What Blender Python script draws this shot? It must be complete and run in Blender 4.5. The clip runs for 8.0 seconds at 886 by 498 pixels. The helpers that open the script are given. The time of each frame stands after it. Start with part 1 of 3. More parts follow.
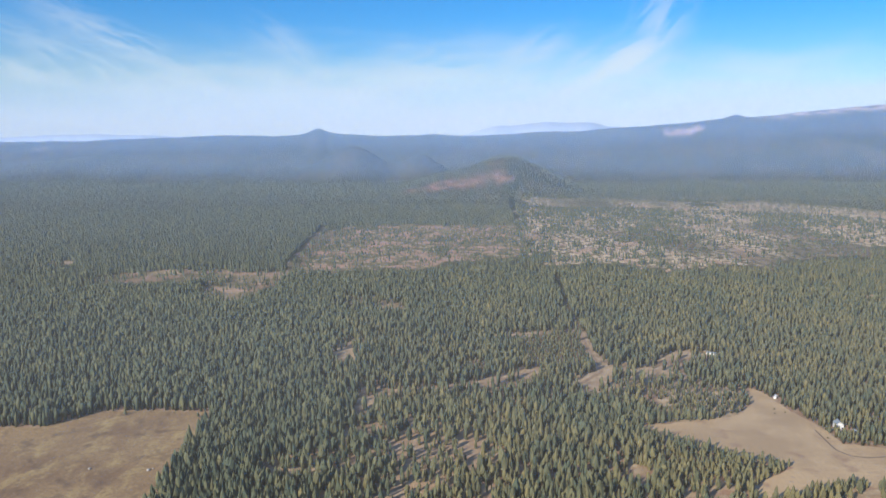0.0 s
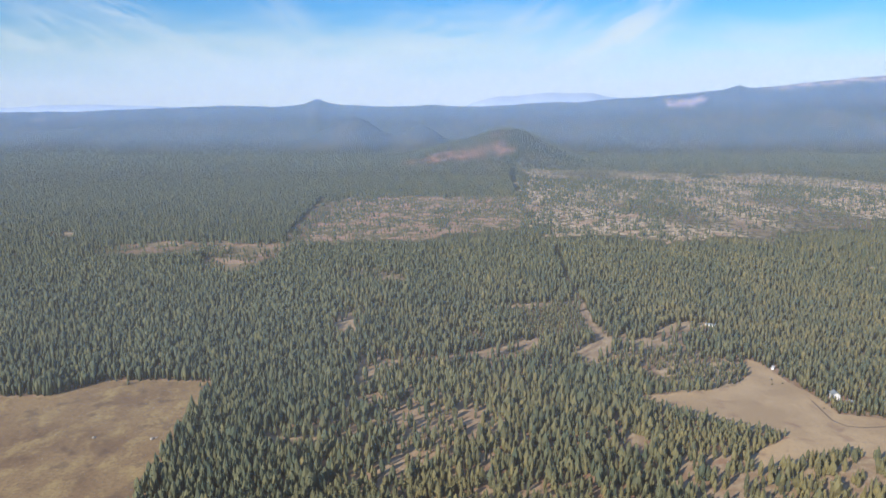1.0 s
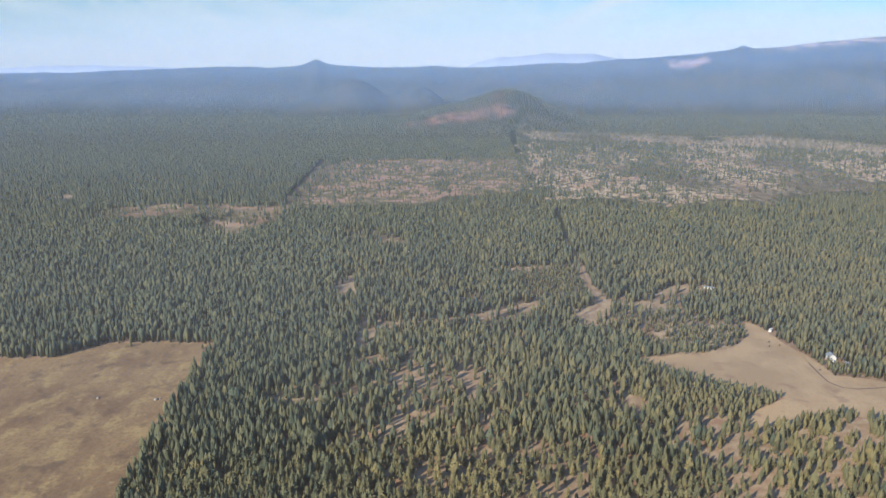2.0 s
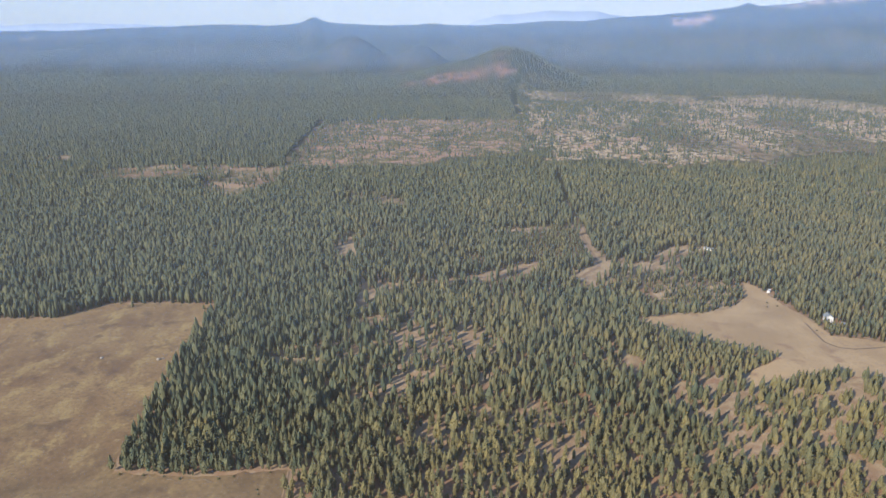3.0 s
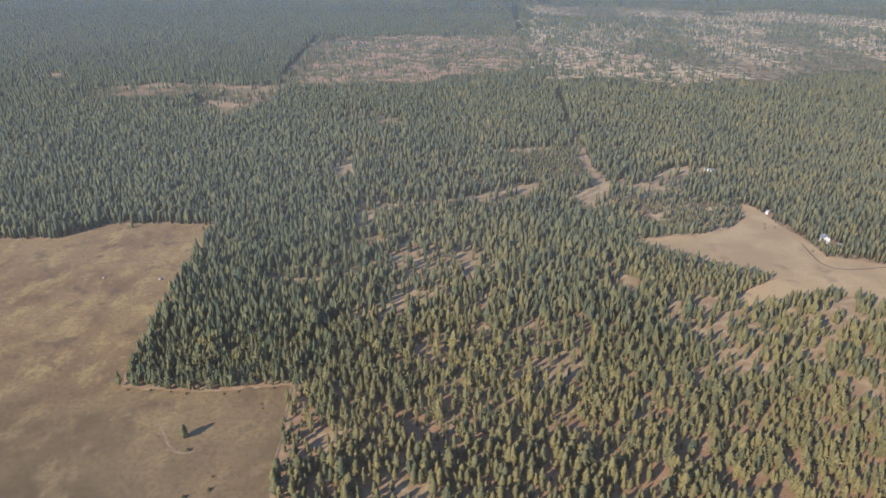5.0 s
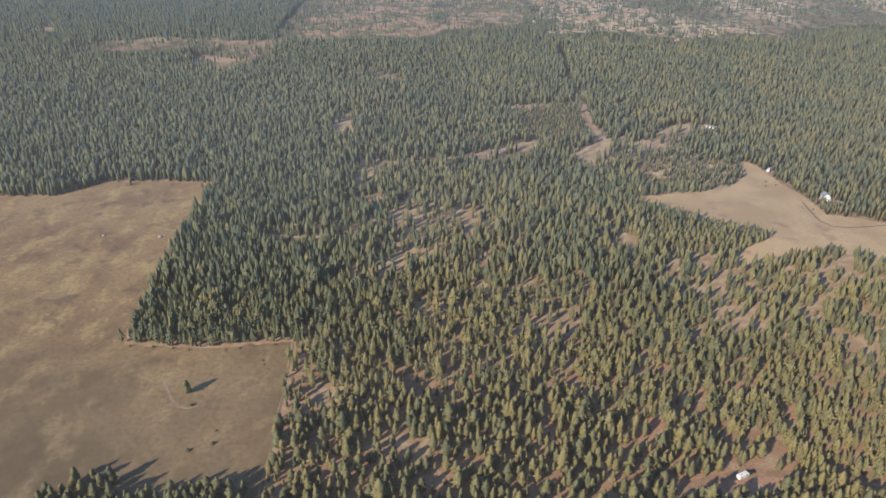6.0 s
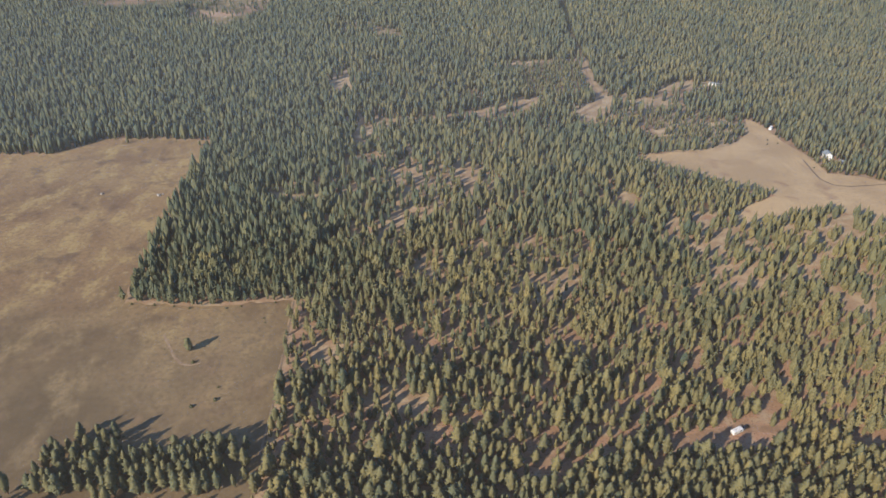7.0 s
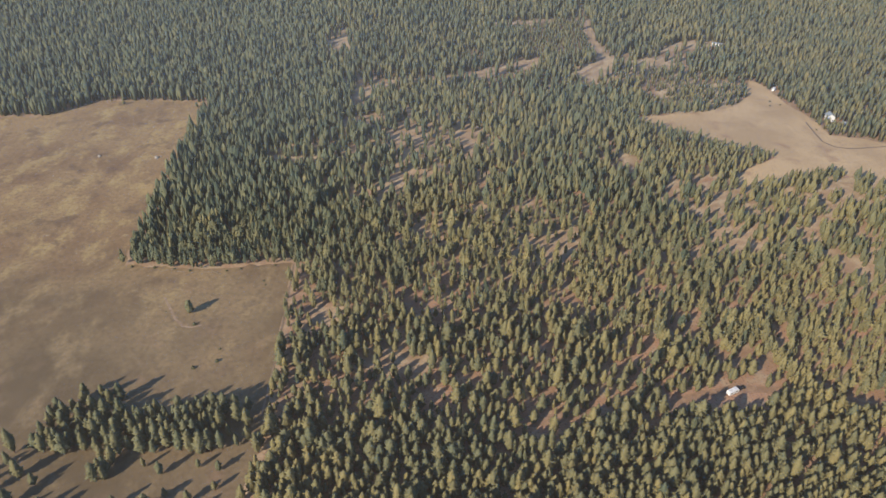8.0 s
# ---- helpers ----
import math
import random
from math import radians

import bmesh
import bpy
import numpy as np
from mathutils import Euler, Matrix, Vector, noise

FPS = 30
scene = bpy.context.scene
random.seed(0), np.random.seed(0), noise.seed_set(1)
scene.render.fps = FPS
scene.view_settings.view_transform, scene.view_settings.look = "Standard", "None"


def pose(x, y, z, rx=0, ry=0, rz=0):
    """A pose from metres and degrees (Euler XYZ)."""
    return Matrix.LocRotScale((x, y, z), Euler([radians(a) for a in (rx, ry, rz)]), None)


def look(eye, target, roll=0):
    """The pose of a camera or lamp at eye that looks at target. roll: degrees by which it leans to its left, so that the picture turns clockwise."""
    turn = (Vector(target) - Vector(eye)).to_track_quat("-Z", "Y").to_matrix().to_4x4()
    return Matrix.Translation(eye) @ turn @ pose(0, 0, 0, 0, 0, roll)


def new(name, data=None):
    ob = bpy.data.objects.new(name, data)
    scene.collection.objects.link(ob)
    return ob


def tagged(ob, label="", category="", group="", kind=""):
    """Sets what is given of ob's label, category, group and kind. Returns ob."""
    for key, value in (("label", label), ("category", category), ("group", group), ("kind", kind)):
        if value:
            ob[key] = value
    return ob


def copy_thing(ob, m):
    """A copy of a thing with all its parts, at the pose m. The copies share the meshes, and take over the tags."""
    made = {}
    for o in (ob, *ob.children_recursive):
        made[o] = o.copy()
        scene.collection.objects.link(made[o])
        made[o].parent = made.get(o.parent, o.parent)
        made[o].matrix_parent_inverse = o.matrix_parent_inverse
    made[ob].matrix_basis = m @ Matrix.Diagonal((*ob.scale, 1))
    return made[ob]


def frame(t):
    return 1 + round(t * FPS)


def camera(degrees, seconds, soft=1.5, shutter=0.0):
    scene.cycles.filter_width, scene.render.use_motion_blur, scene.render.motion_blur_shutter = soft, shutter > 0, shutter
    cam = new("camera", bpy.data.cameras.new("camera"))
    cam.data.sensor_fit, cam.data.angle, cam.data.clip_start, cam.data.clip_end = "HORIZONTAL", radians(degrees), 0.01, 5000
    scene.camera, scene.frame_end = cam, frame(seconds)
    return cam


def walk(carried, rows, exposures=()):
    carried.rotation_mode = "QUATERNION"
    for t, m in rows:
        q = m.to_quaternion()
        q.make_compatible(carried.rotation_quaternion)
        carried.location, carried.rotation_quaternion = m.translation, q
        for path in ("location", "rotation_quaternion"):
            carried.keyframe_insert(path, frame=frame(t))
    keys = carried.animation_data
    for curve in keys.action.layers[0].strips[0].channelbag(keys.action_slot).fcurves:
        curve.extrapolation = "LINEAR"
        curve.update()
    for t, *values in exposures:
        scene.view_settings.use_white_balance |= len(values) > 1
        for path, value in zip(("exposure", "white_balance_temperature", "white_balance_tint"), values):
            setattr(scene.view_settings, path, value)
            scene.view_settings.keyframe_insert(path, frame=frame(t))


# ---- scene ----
cam = camera(64.7, 8.0, soft=1.5)
EYE = (0.0, 0.0, 250.0)
# seconds, yaw to the left, pitch up, lean to the left, in degrees: the camera hovers and tilts down
ROWS = [
    (0.0, 0.0, -9.701, 0.0),
    (0.5, 0.02, -10.891, 0.06),
    (1.0, 0.024, -12.022, 0.065),
    (1.5, 0.025, -13.497, 0.085),
    (3.0, 0.007, -18.237, 0.095),
    (3.5, -0.027, -19.884, 0.11),
    (4.0, -0.047, -21.491, 0.145),
    (4.5, -0.079, -23.044, 0.165),
    (6.0, -0.158, -28.17, 0.25),
    (6.5, -0.179, -29.82, 0.275),
    (7.0, -0.228, -31.549, 0.31),
    (7.5, -0.264, -33.203, 0.333),
    (8.0, -0.3, -34.612, 0.351),
]


def aim(yaw, pitch, lean):
    a, b = radians(yaw), radians(pitch)
    way = Vector((-math.sin(a) * math.cos(b), math.cos(a) * math.cos(b), math.sin(b)))
    return look(EYE, Vector(EYE) + way * 100, lean)


walk(cam, [(t, aim(yaw, pitch, lean)) for t, yaw, pitch, lean in ROWS],
     exposures=[(0.0, 0.28, 6400, 10), (1.5, 0.29, 6500, 10), (4.5, 0.31, 6640, 10.5), (8.0, 0.32, 6820, 11.5)])

# ---- sun and sky ----
SUN_ELEVATION = 27.5
SUN_WAY = Vector((-0.675, -0.738, 0)).normalized()   # towards the sun, in plan


def nodes_of(tree):
    tree.nodes.clear()

    def add(kind, inputs=None, **props):
        n = tree.nodes.new(kind)
        for key, value in props.items():
            setattr(n, key, value)
        for key, value in (inputs or {}).items():
            if isinstance(value, bpy.types.NodeSocket):
                tree.links.new(value, n.inputs[key])
            else:
                n.inputs[key].default_value = value
        return n
    return add


def mixer(add, kind="MIX"):
    """A function that mixes two colours and gives the socket."""
    def mix(fac, a, b, how=kind):
        n = add("ShaderNodeMix", data_type="RGBA", blend_type=how)
        for sock, value in ((n.inputs[0], fac), (n.inputs[6], a), (n.inputs[7], b)):
            if isinstance(value, bpy.types.NodeSocket):
                n.id_data.links.new(value, sock)
            elif isinstance(value, tuple):
                sock.default_value = (*value, 1.0)
            else:
                sock.default_value = value
        return n.outputs[2]
    return mix


def span(add, value, low, high, out_low=0.0, out_high=1.0):
    """Smooth step of a value from low to high."""
    n = add("ShaderNodeMapRange", {0: value, 1: low, 2: high, 3: out_low, 4: out_high}, interpolation_type="SMOOTHSTEP")
    return n.outputs[0]


def build_world():
    world = bpy.data.worlds.new("sky")
    scene.world = world
    world.use_nodes = True
    add = nodes_of(world.node_tree)
    mix = mixer(add)
    sky = add("ShaderNodeTexSky", sky_type="NISHITA", sun_disc=False, sun_elevation=radians(SUN_ELEVATION),
              sun_rotation=math.atan2(SUN_WAY.x, SUN_WAY.y), altitude=1300, air_density=1.0, dust_density=0.6, ozone_density=2.0)
    place = add("ShaderNodeTexCoord").outputs["Generated"]
    part_xyz = add("ShaderNodeSeparateXYZ", {0: place})
    up = part_xyz.outputs[2]
    # deeper blue with height, pale towards the horizon
    tone = mix(span(add, up, 0.01, 0.17), (0.95, 1.0, 1.05), (0.13, 0.82, 1.36))
    # unseen sky overhead, brightened to fill the shade on the ground
    tone = mix(span(add, up, 0.25, 0.6), tone, (1.35, 1.5, 1.75))
    blue = mix(1.0, sky.outputs[0], tone, "MULTIPLY")

    def calc(how, a, b=0.0):
        return add("ShaderNodeMath", {0: a, 1: b}, operation=how).outputs[0]

    # the northern sky as a plane ahead: across and up
    ahead = calc("MAXIMUM", part_xyz.outputs[1], 0.05)
    across, rise = calc("DIVIDE", part_xyz.outputs[0], ahead), calc("DIVIDE", up, ahead)

    def streak(u, v, length, width, turn, strength, seed):
        """A drawn-out wisp of high cloud."""
        a = radians(turn)
        du, dv = calc("SUBTRACT", across, u), calc("SUBTRACT", rise, v)
        along = calc("ADD", calc("MULTIPLY", du, math.cos(a)), calc("MULTIPLY", dv, math.sin(a)))
        off = calc("SUBTRACT", calc("MULTIPLY", dv, math.cos(a)), calc("MULTIPLY", du, math.sin(a)))
        spot = add("ShaderNodeCombineXYZ", {0: calc("MULTIPLY", along, 6.0), 1: calc("MULTIPLY", off, 26.0), 2: seed * 3.1}).outputs[0]
        fibre = add("ShaderNodeTexNoise", {"Vector": spot, "Scale": 1.7, "Detail": 9.0, "Roughness": 0.6, "Distortion": 0.5}).outputs[0]
        far = calc("ADD", calc("POWER", calc("DIVIDE", along, length), 2.0), calc("POWER", calc("ABSOLUTE", calc("DIVIDE", off, width)), 2.0))
        far = calc("ADD", calc("SQRT", far), calc("MULTIPLY", calc("SUBTRACT", fibre, 0.5), 2.0))
        return calc("MULTIPLY", span(add, far, 0.1, 1.25, strength, 0.0), span(add, fibre, 0.4, 0.6, 0.05, 1.0))

    veil_spot = add("ShaderNodeCombineXYZ", {0: calc("MULTIPLY", across, 3.0), 1: calc("MULTIPLY", rise, 14.0), 2: 4.7}).outputs[0]
    soft = add("ShaderNodeTexNoise", {"Vector": veil_spot, "Scale": 1.6, "Detail": 7.0, "Roughness": 0.55, "Distortion": 0.4}).outputs[0]
    low = span(add, calc("ADD", rise, calc("MULTIPLY", calc("SUBTRACT", soft, 0.5), 0.2)), -0.03, 0.13, 0.85, 0.0)
    low = calc("MULTIPLY", low, span(add, across, -0.65, 0.05, 0.62, 1.0))
    clear = 1.0
    for u, v, length, width, turn, strength in (
            (-0.47, 0.13, 0.17, 0.03, -24, 0.4), (-0.6, 0.085, 0.1, 0.018, -12, 0.42), (-0.3, 0.06, 0.3, 0.05, -12, 0.3), (-0.21, 0.11, 0.08, 0.03, -36, 0.3),
            (0.0, 0.075, 0.3, 0.06, 6, 0.35), (0.2, 0.075, 0.16, 0.045, 22, 0.55), (0.25, 0.085, 0.09, 0.035, 30, 0.7), (0.3, 0.15, 0.07, 0.05, 55, 0.4), (0.48, 0.05, 0.22, 0.03, 4, 0.4),
            (-0.52, 0.10, 0.2, 0.035, -24, 0.3), (0.13, 0.11, 0.07, 0.03, 25, 0.35), (0.16, 0.05, 0.2, 0.035, 12, 0.4)):
        clear = calc("MULTIPLY", clear, calc("SUBTRACT", 1.0, streak(u, v, length, width, turn, strength, 9 * u + turn)))
    clear = calc("MULTIPLY", clear, calc("SUBTRACT", 1.0, low))
    cloudy = mix(calc("SUBTRACT", 1.0, clear), blue, (8.0, 8.45, 8.6))
    back = add("ShaderNodeBackground", {0: cloudy, 1: 0.085})
    add("ShaderNodeOutputWorld", {0: back.outputs[0]})


build_world()
sun_data = bpy.data.lights.new("sun", "SUN")
sun_data.energy, sun_data.angle, sun_data.color = 4.4, radians(0.55), (1.0, 0.89, 0.74)
sun = new("sun", sun_data)
lift = math.tan(radians(SUN_ELEVATION))
sun.matrix_world = look((SUN_WAY.x * 500, SUN_WAY.y * 500, lift * 500), (0, 0, 0))

# ---- materials ----


def material(name, make):
    m = bpy.data.materials.new(name)
    m.use_nodes = True
    add = nodes_of(m.node_tree)
    shader = make(add, mixer(add))
    add("ShaderNodeOutputMaterial", {0: shader})
    return m


def principled(add, colour, rough=0.9, bump=None, depth=0.3, reach=0.2, metal=0.0, spec=0.2):
    n = add("ShaderNodeBsdfPrincipled", {"Roughness": rough, "Metallic": metal, "Specular IOR Level": spec})
    if isinstance(colour, tuple):
        n.inputs["Base Color"].default_value = (*colour, 1.0)
    else:
        n.id_data.links.new(colour, n.inputs["Base Color"])
    if bump is not None:
        b = add("ShaderNodeBump", {"Strength": depth, "Distance": reach, "Height": bump})
        n.id_data.links.new(b.outputs[0], n.inputs["Normal"])
    return n.outputs[0]


def ground_noise(add, scale, detail=4.0, rough=0.55, stretch=(1, 1, 1), turn=0.0):
    place = add("ShaderNodeNewGeometry").outputs["Position"]
    m = add("ShaderNodeMapping", {0: place, 2: (0, 0, radians(turn)), 3: stretch})
    return add("ShaderNodeTexNoise", {"Vector": m.outputs[0], "Scale": scale, "Detail": detail, "Roughness": rough}).outputs[0]


def attribute(add, name):
    return add("ShaderNodeAttribute", attribute_name=name).outputs["Fac"]


def ground_look(add, mix):
    patch, grain, fine = ground_noise(add, 0.02), ground_noise(add, 0.11, 6), ground_noise(add, 0.9, 5)
    soil = mix(span(add, patch, 0.35, 0.65), (0.32, 0.20, 0.125), (0.42, 0.25, 0.158))
    soil = mix(span(add, grain, 0.46, 0.66, 0.0, 0.75), soil, (0.44, 0.34, 0.225))
    soil = mix(span(add, fine, 0.5, 0.75), soil, (0.12, 0.09, 0.06))
    # undergrowth of the far woods; canopy tone and shade of the rides put in
    soil = mix(attribute(add, "woods"), soil, mix(span(add, ground_noise(add, 0.006, 5), 0.4, 0.62), (0.05, 0.058, 0.028), (0.095, 0.085, 0.05)))
    # open dry ground
    bare = mix(span(add, grain, 0.38, 0.62), (0.37, 0.27, 0.165), (0.52, 0.40, 0.255))
    soil = mix(attribute(add, "open"), soil, mix(span(add, fine, 0.5, 0.75, 0.0, 0.6), bare, (0.22, 0.165, 0.11)))
    # felled land with pale slash, and cutover land with bare pink earth
    chips, drift = ground_noise(add, 0.07, 5, 0.6, (1.0, 0.6, 1), 20), ground_noise(add, 0.012, 4, 0.6)
    slash = mix(span(add, chips, 0.42, 0.56), (0.17, 0.14, 0.085), (0.60, 0.465, 0.30))
    slash = mix(span(add, drift, 0.5, 0.62, 0.0, 0.75), slash, (0.50, 0.33, 0.215))
    soil = mix(attribute(add, "felled"), soil, slash)
    dull = mix(span(add, chips, 0.45, 0.62), (0.16, 0.14, 0.075), (0.40, 0.31, 0.185))
    dull = mix(span(add, ground_noise(add, 0.016, 5, 0.65), 0.47, 0.6, 0.0, 0.9), dull, (0.47, 0.29, 0.205))
    soil = mix(attribute(add, "cutover"), soil, dull)
    soil = mix(attribute(add, "cinder"), soil, mix(span(add, ground_noise(add, 0.02, 6, 0.7), 0.4, 0.6), (0.12, 0.095, 0.06), (0.30, 0.16, 0.115)))
    soil = mix(attribute(add, "scar"), soil, mix(span(add, ground_noise(add, 0.02, 5), 0.4, 0.65), (0.40, 0.26, 0.21), (0.60, 0.40, 0.33)))
    soil = mix(attribute(add, "bald"), soil, mix(span(add, ground_noise(add, 0.01, 4), 0.45, 0.55), (0.2, 0.16, 0.11), (0.62, 0.46, 0.38)))
    return principled(add, soil, 0.95, fine, 0.5, 0.3)


def meadow_look(add, mix):
    big, mid = ground_noise(add, 0.012, 4, 0.55), ground_noise(add, 0.055, 7, 0.68, (1, 0.6, 1), -35)
    fine, tuft = ground_noise(add, 0.35, 6, 0.7), ground_noise(add, 2.2, 4)
    gold = mix(span(add, big, 0.38, 0.62), (0.25, 0.16, 0.091), (0.35, 0.24, 0.127))
    gold = mix(span(add, mid, 0.46, 0.7), gold, (0.47, 0.345, 0.16))
    gold = mix(span(add, ground_noise(add, 0.05, 6, 0.65), 0.52, 0.66, 0.0, 0.75), gold, (0.17, 0.115, 0.08))
    gold = mix(span(add, ground_noise(add, 0.14, 5, 0.7), 0.58, 0.72, 0.0, 0.6), gold, (0.50, 0.40, 0.22))
    # southern half: greyer grass, with shade and dimmer light put into the colour
    grey = mix(span(add, big, 0.4, 0.6), (0.15, 0.11, 0.064), (0.22, 0.16, 0.092))
    grey = mix(span(add, mid, 0.46, 0.7), grey, (0.30, 0.218, 0.122))
    grey = mix(span(add, ground_noise(add, 0.045, 6, 0.7), 0.53, 0.7, 0.0, 0.7), grey, (0.27, 0.18, 0.115))
    place = add("ShaderNodeNewGeometry").outputs["Position"]
    north = add("ShaderNodeSeparateXYZ", {0: place}).outputs[1]
    shift = add("ShaderNodeMath", {0: ground_noise(add, 0.014, 4), 1: 260.0, 2: -130.0}, operation="MULTIPLY_ADD").outputs[0]
    north = add("ShaderNodeMath", {0: north, 1: shift}, operation="ADD").outputs[0]
    grass = mix(span(add, north, 230.0, 400.0), grey, gold)
    grass = mix(span(add, fine, 0.42, 0.72, 0.0, 0.6), grass, (0.13, 0.094, 0.058))
    return principled(add, grass, 0.95, tuft, 0.6, 0.2)


def clearing_look(add, mix):
    big, fine = ground_noise(add, 0.016, 4), ground_noise(add, 0.3, 6, 0.7)
    grass = mix(span(add, big, 0.38, 0.62), (0.44, 0.312, 0.18), (0.56, 0.405, 0.235))
    grass = mix(span(add, ground_noise(add, 0.05, 5), 0.55, 0.75), grass, (0.34, 0.22, 0.145))
    grass = mix(span(add, fine, 0.45, 0.75, 0.0, 0.5), grass, (0.30, 0.22, 0.135))
    return principled(add, grass, 0.95, fine, 0.5, 0.2)


def dirt_haze_look(pale, dark):
    def make(add, mix):
        c = mix(span(add, ground_noise(add, 0.25, 6, 0.65), 0.35, 0.68), dark, pale)
        return principled(add, c, 0.95, ground_noise(add, 1.5, 5), 0.5, 0.15)
    return make


def foliage_look(dark, light):
    def make(add, mix):
        tint = attribute(add, "tint")
        chance = add("ShaderNodeMath", {0: add("ShaderNodeObjectInfo").outputs["Random"], 1: attribute(add, "single")}, operation="MULTIPLY").outputs[0]
        tint = add("ShaderNodeMath", {0: tint, 1: chance}, operation="ADD").outputs[0]
        isle = add("ShaderNodeNewGeometry").outputs["Random Per Island"]
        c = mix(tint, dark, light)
        c = mix(span(add, isle, 0.25, 1.0, 0.0, 0.4), c, (0.25, 0.225, 0.10))
        c = mix(span(add, isle, 0.0, 0.4, 0.45, 0.0), c, (0.045, 0.06, 0.04))
        c = mix(span(add, ground_noise(add, 2.5, 3), 0.4, 0.7, 0.0, 0.3), c, (0.085, 0.095, 0.05))
        return principled(add, c, 0.75, ground_noise(add, 5.0, 3), 0.35, 0.15, spec=0.15)
    return make


def bark_look(add, mix):
    c = mix(span(add, ground_noise(add, 3.0, 5, 0.6, (1, 1, 0.25)), 0.35, 0.65), (0.10, 0.06, 0.04), (0.24, 0.14, 0.085))
    return principled(add, c, 0.9, ground_noise(add, 6.0, 4, 0.6, (1, 1, 0.2)), 0.7, 0.05)


# see-through sheet whose faint diffuse share stands in for haze
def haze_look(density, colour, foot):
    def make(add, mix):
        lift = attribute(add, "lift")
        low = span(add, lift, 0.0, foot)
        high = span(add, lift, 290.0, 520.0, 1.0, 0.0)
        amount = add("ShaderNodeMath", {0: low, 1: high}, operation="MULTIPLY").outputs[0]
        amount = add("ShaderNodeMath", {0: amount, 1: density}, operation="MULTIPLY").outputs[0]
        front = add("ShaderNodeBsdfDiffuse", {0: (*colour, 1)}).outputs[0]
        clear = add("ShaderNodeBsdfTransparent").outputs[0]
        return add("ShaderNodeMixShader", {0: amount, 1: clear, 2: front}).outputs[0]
    return make


def plain_look(colour, rough=0.6, vary=0.12, metal=0.0, scale=1.5, spec=0.4):
    def make(add, mix):
        shade = tuple(c * (1 - 2 * vary) for c in colour)
        n = ground_noise(add, scale, 5, 0.6)
        return principled(add, mix(span(add, n, 0.35, 0.68), shade, colour), rough, n, 0.15, 0.02, metal, spec)
    return make


GROUND = material("forest_soil", ground_look)
MEADOW = material("dry_meadow_grass", meadow_look)
CLEARING = material("dry_clearing_grass", clearing_look)
TRACK = material("pale_track_dirt", dirt_haze_look((0.40, 0.29, 0.19), (0.27, 0.19, 0.125)))
REDSOIL = material("reddish_bare_earth", dirt_haze_look((0.37, 0.245, 0.155), (0.27, 0.17, 0.11)))
DRIVE = material("dark_drive_gravel", dirt_haze_look((0.30, 0.22, 0.15), (0.21, 0.158, 0.11)))
NEEDLES = material("pine_needles", foliage_look((0.08, 0.106, 0.073), (0.24, 0.197, 0.085)))
BARK = material("pine_bark", bark_look)
# pale blue of the far ranges: haze painted into the base colour
HAZE_BLUE = material("hazed_far_mountains", dirt_haze_look((0.62, 0.68, 0.76), (0.52, 0.59, 0.69)))

# ---- the land ----


def steps(v, low, high):
    s = np.clip((v - low) / (high - low), 0, 1)
    return s * s * (3 - 2 * s)


def bell(v):
    return np.exp(-v * v)


def ripples(x, y, size, seed):
    """Smooth value noise from a few turned waves, about -1 to 1."""
    r = np.random.RandomState(seed)
    out = np.zeros_like(np.asarray(x, float))
    for k in range(7):
        a, ph, f = r.uniform(0, 6.283), r.uniform(0, 6.283), r.uniform(0.6, 1.9)
        out = out + np.sin((x * math.cos(a) + y * math.sin(a)) * f * 6.283 / size + ph)
    return out / 3.0


def patches(x, y, wide, deep, seed):
    """Patchy noise from 0 to 1, with cells wide across and deep along the view."""
    table = np.random.RandomState(seed).rand(256, 256)
    out, total = 0.0, 0.0
    for k, share in ((1, 0.6), (2.3, 0.4)):
        u, v = np.asarray(x, float) * k / wide + 1000, np.asarray(y, float) * k / deep + 1000
        i, j = np.floor(u).astype(int), np.floor(v).astype(int)
        a, b = u - i, v - j
        a, b = a * a * (3 - 2 * a), b * b * (3 - 2 * b)
        i, j, p, q = i % 256, j % 256, (i + 1) % 256, (j + 1) % 256
        out = out + share * ((table[i, j] * (1 - a) + table[p, j] * a) * (1 - b) + (table[i, q] * (1 - a) + table[p, q] * a) * b)
        total += share
    return out / total


def land(x, y):
    """The height of the ground: a plain with buttes, and a long range at its end."""
    here, y = np.asarray(x, float), np.asarray(y, float)
    x = here * 4550 / np.maximum(y, 3000)
    crest = 168 + 40 * steps(x, -2700, -1300) + 26 * bell((x + 804) / 46) + 17 * bell((x + 790) / 120) + 8 * bell((x + 700) / 260) + 9 * bell((x + 50) / 70)
    crest = crest + 206 * np.clip((x - 200) / 2650, 0, 1.3) ** 1.35 + 13 * bell((x - 1878) / 26) + 12 * bell((x - 1860) / 80) + 9 * bell((x - 640) / 160)
    crest = crest + 3 * ripples(x, y * 0, 700, 3) + 2 * ripples(x, y * 0, 170, 4)
    z = crest * steps(y, 3350, 4550) * (1 - 0.4 * steps(y, 4700, 6500))
    x = here
    z = z + 9 * ripples(x, y, 700, 5) * steps(y, 2600, 3600) * (1 - steps(y, 4200, 4550))
    deep = ((y - 2950) / 230) ** 2
    z = z + 88 * np.exp(-((x - 262) / np.where(x > 262, 200.0, 165.0)) ** 2 - deep) + 46 * np.exp(-((x - 285) / 290) ** 2 - deep)
    z = z + 42 * np.exp(-((x + 10) / 140) ** 2 - deep)
    z = z + 124 * np.exp(-((x + 440) / 165) ** 2 - ((y - 3560) / 130) ** 2) + 34 * np.exp(-((x + 620) / 190) ** 2 - ((y - 3560) / 130) ** 2)
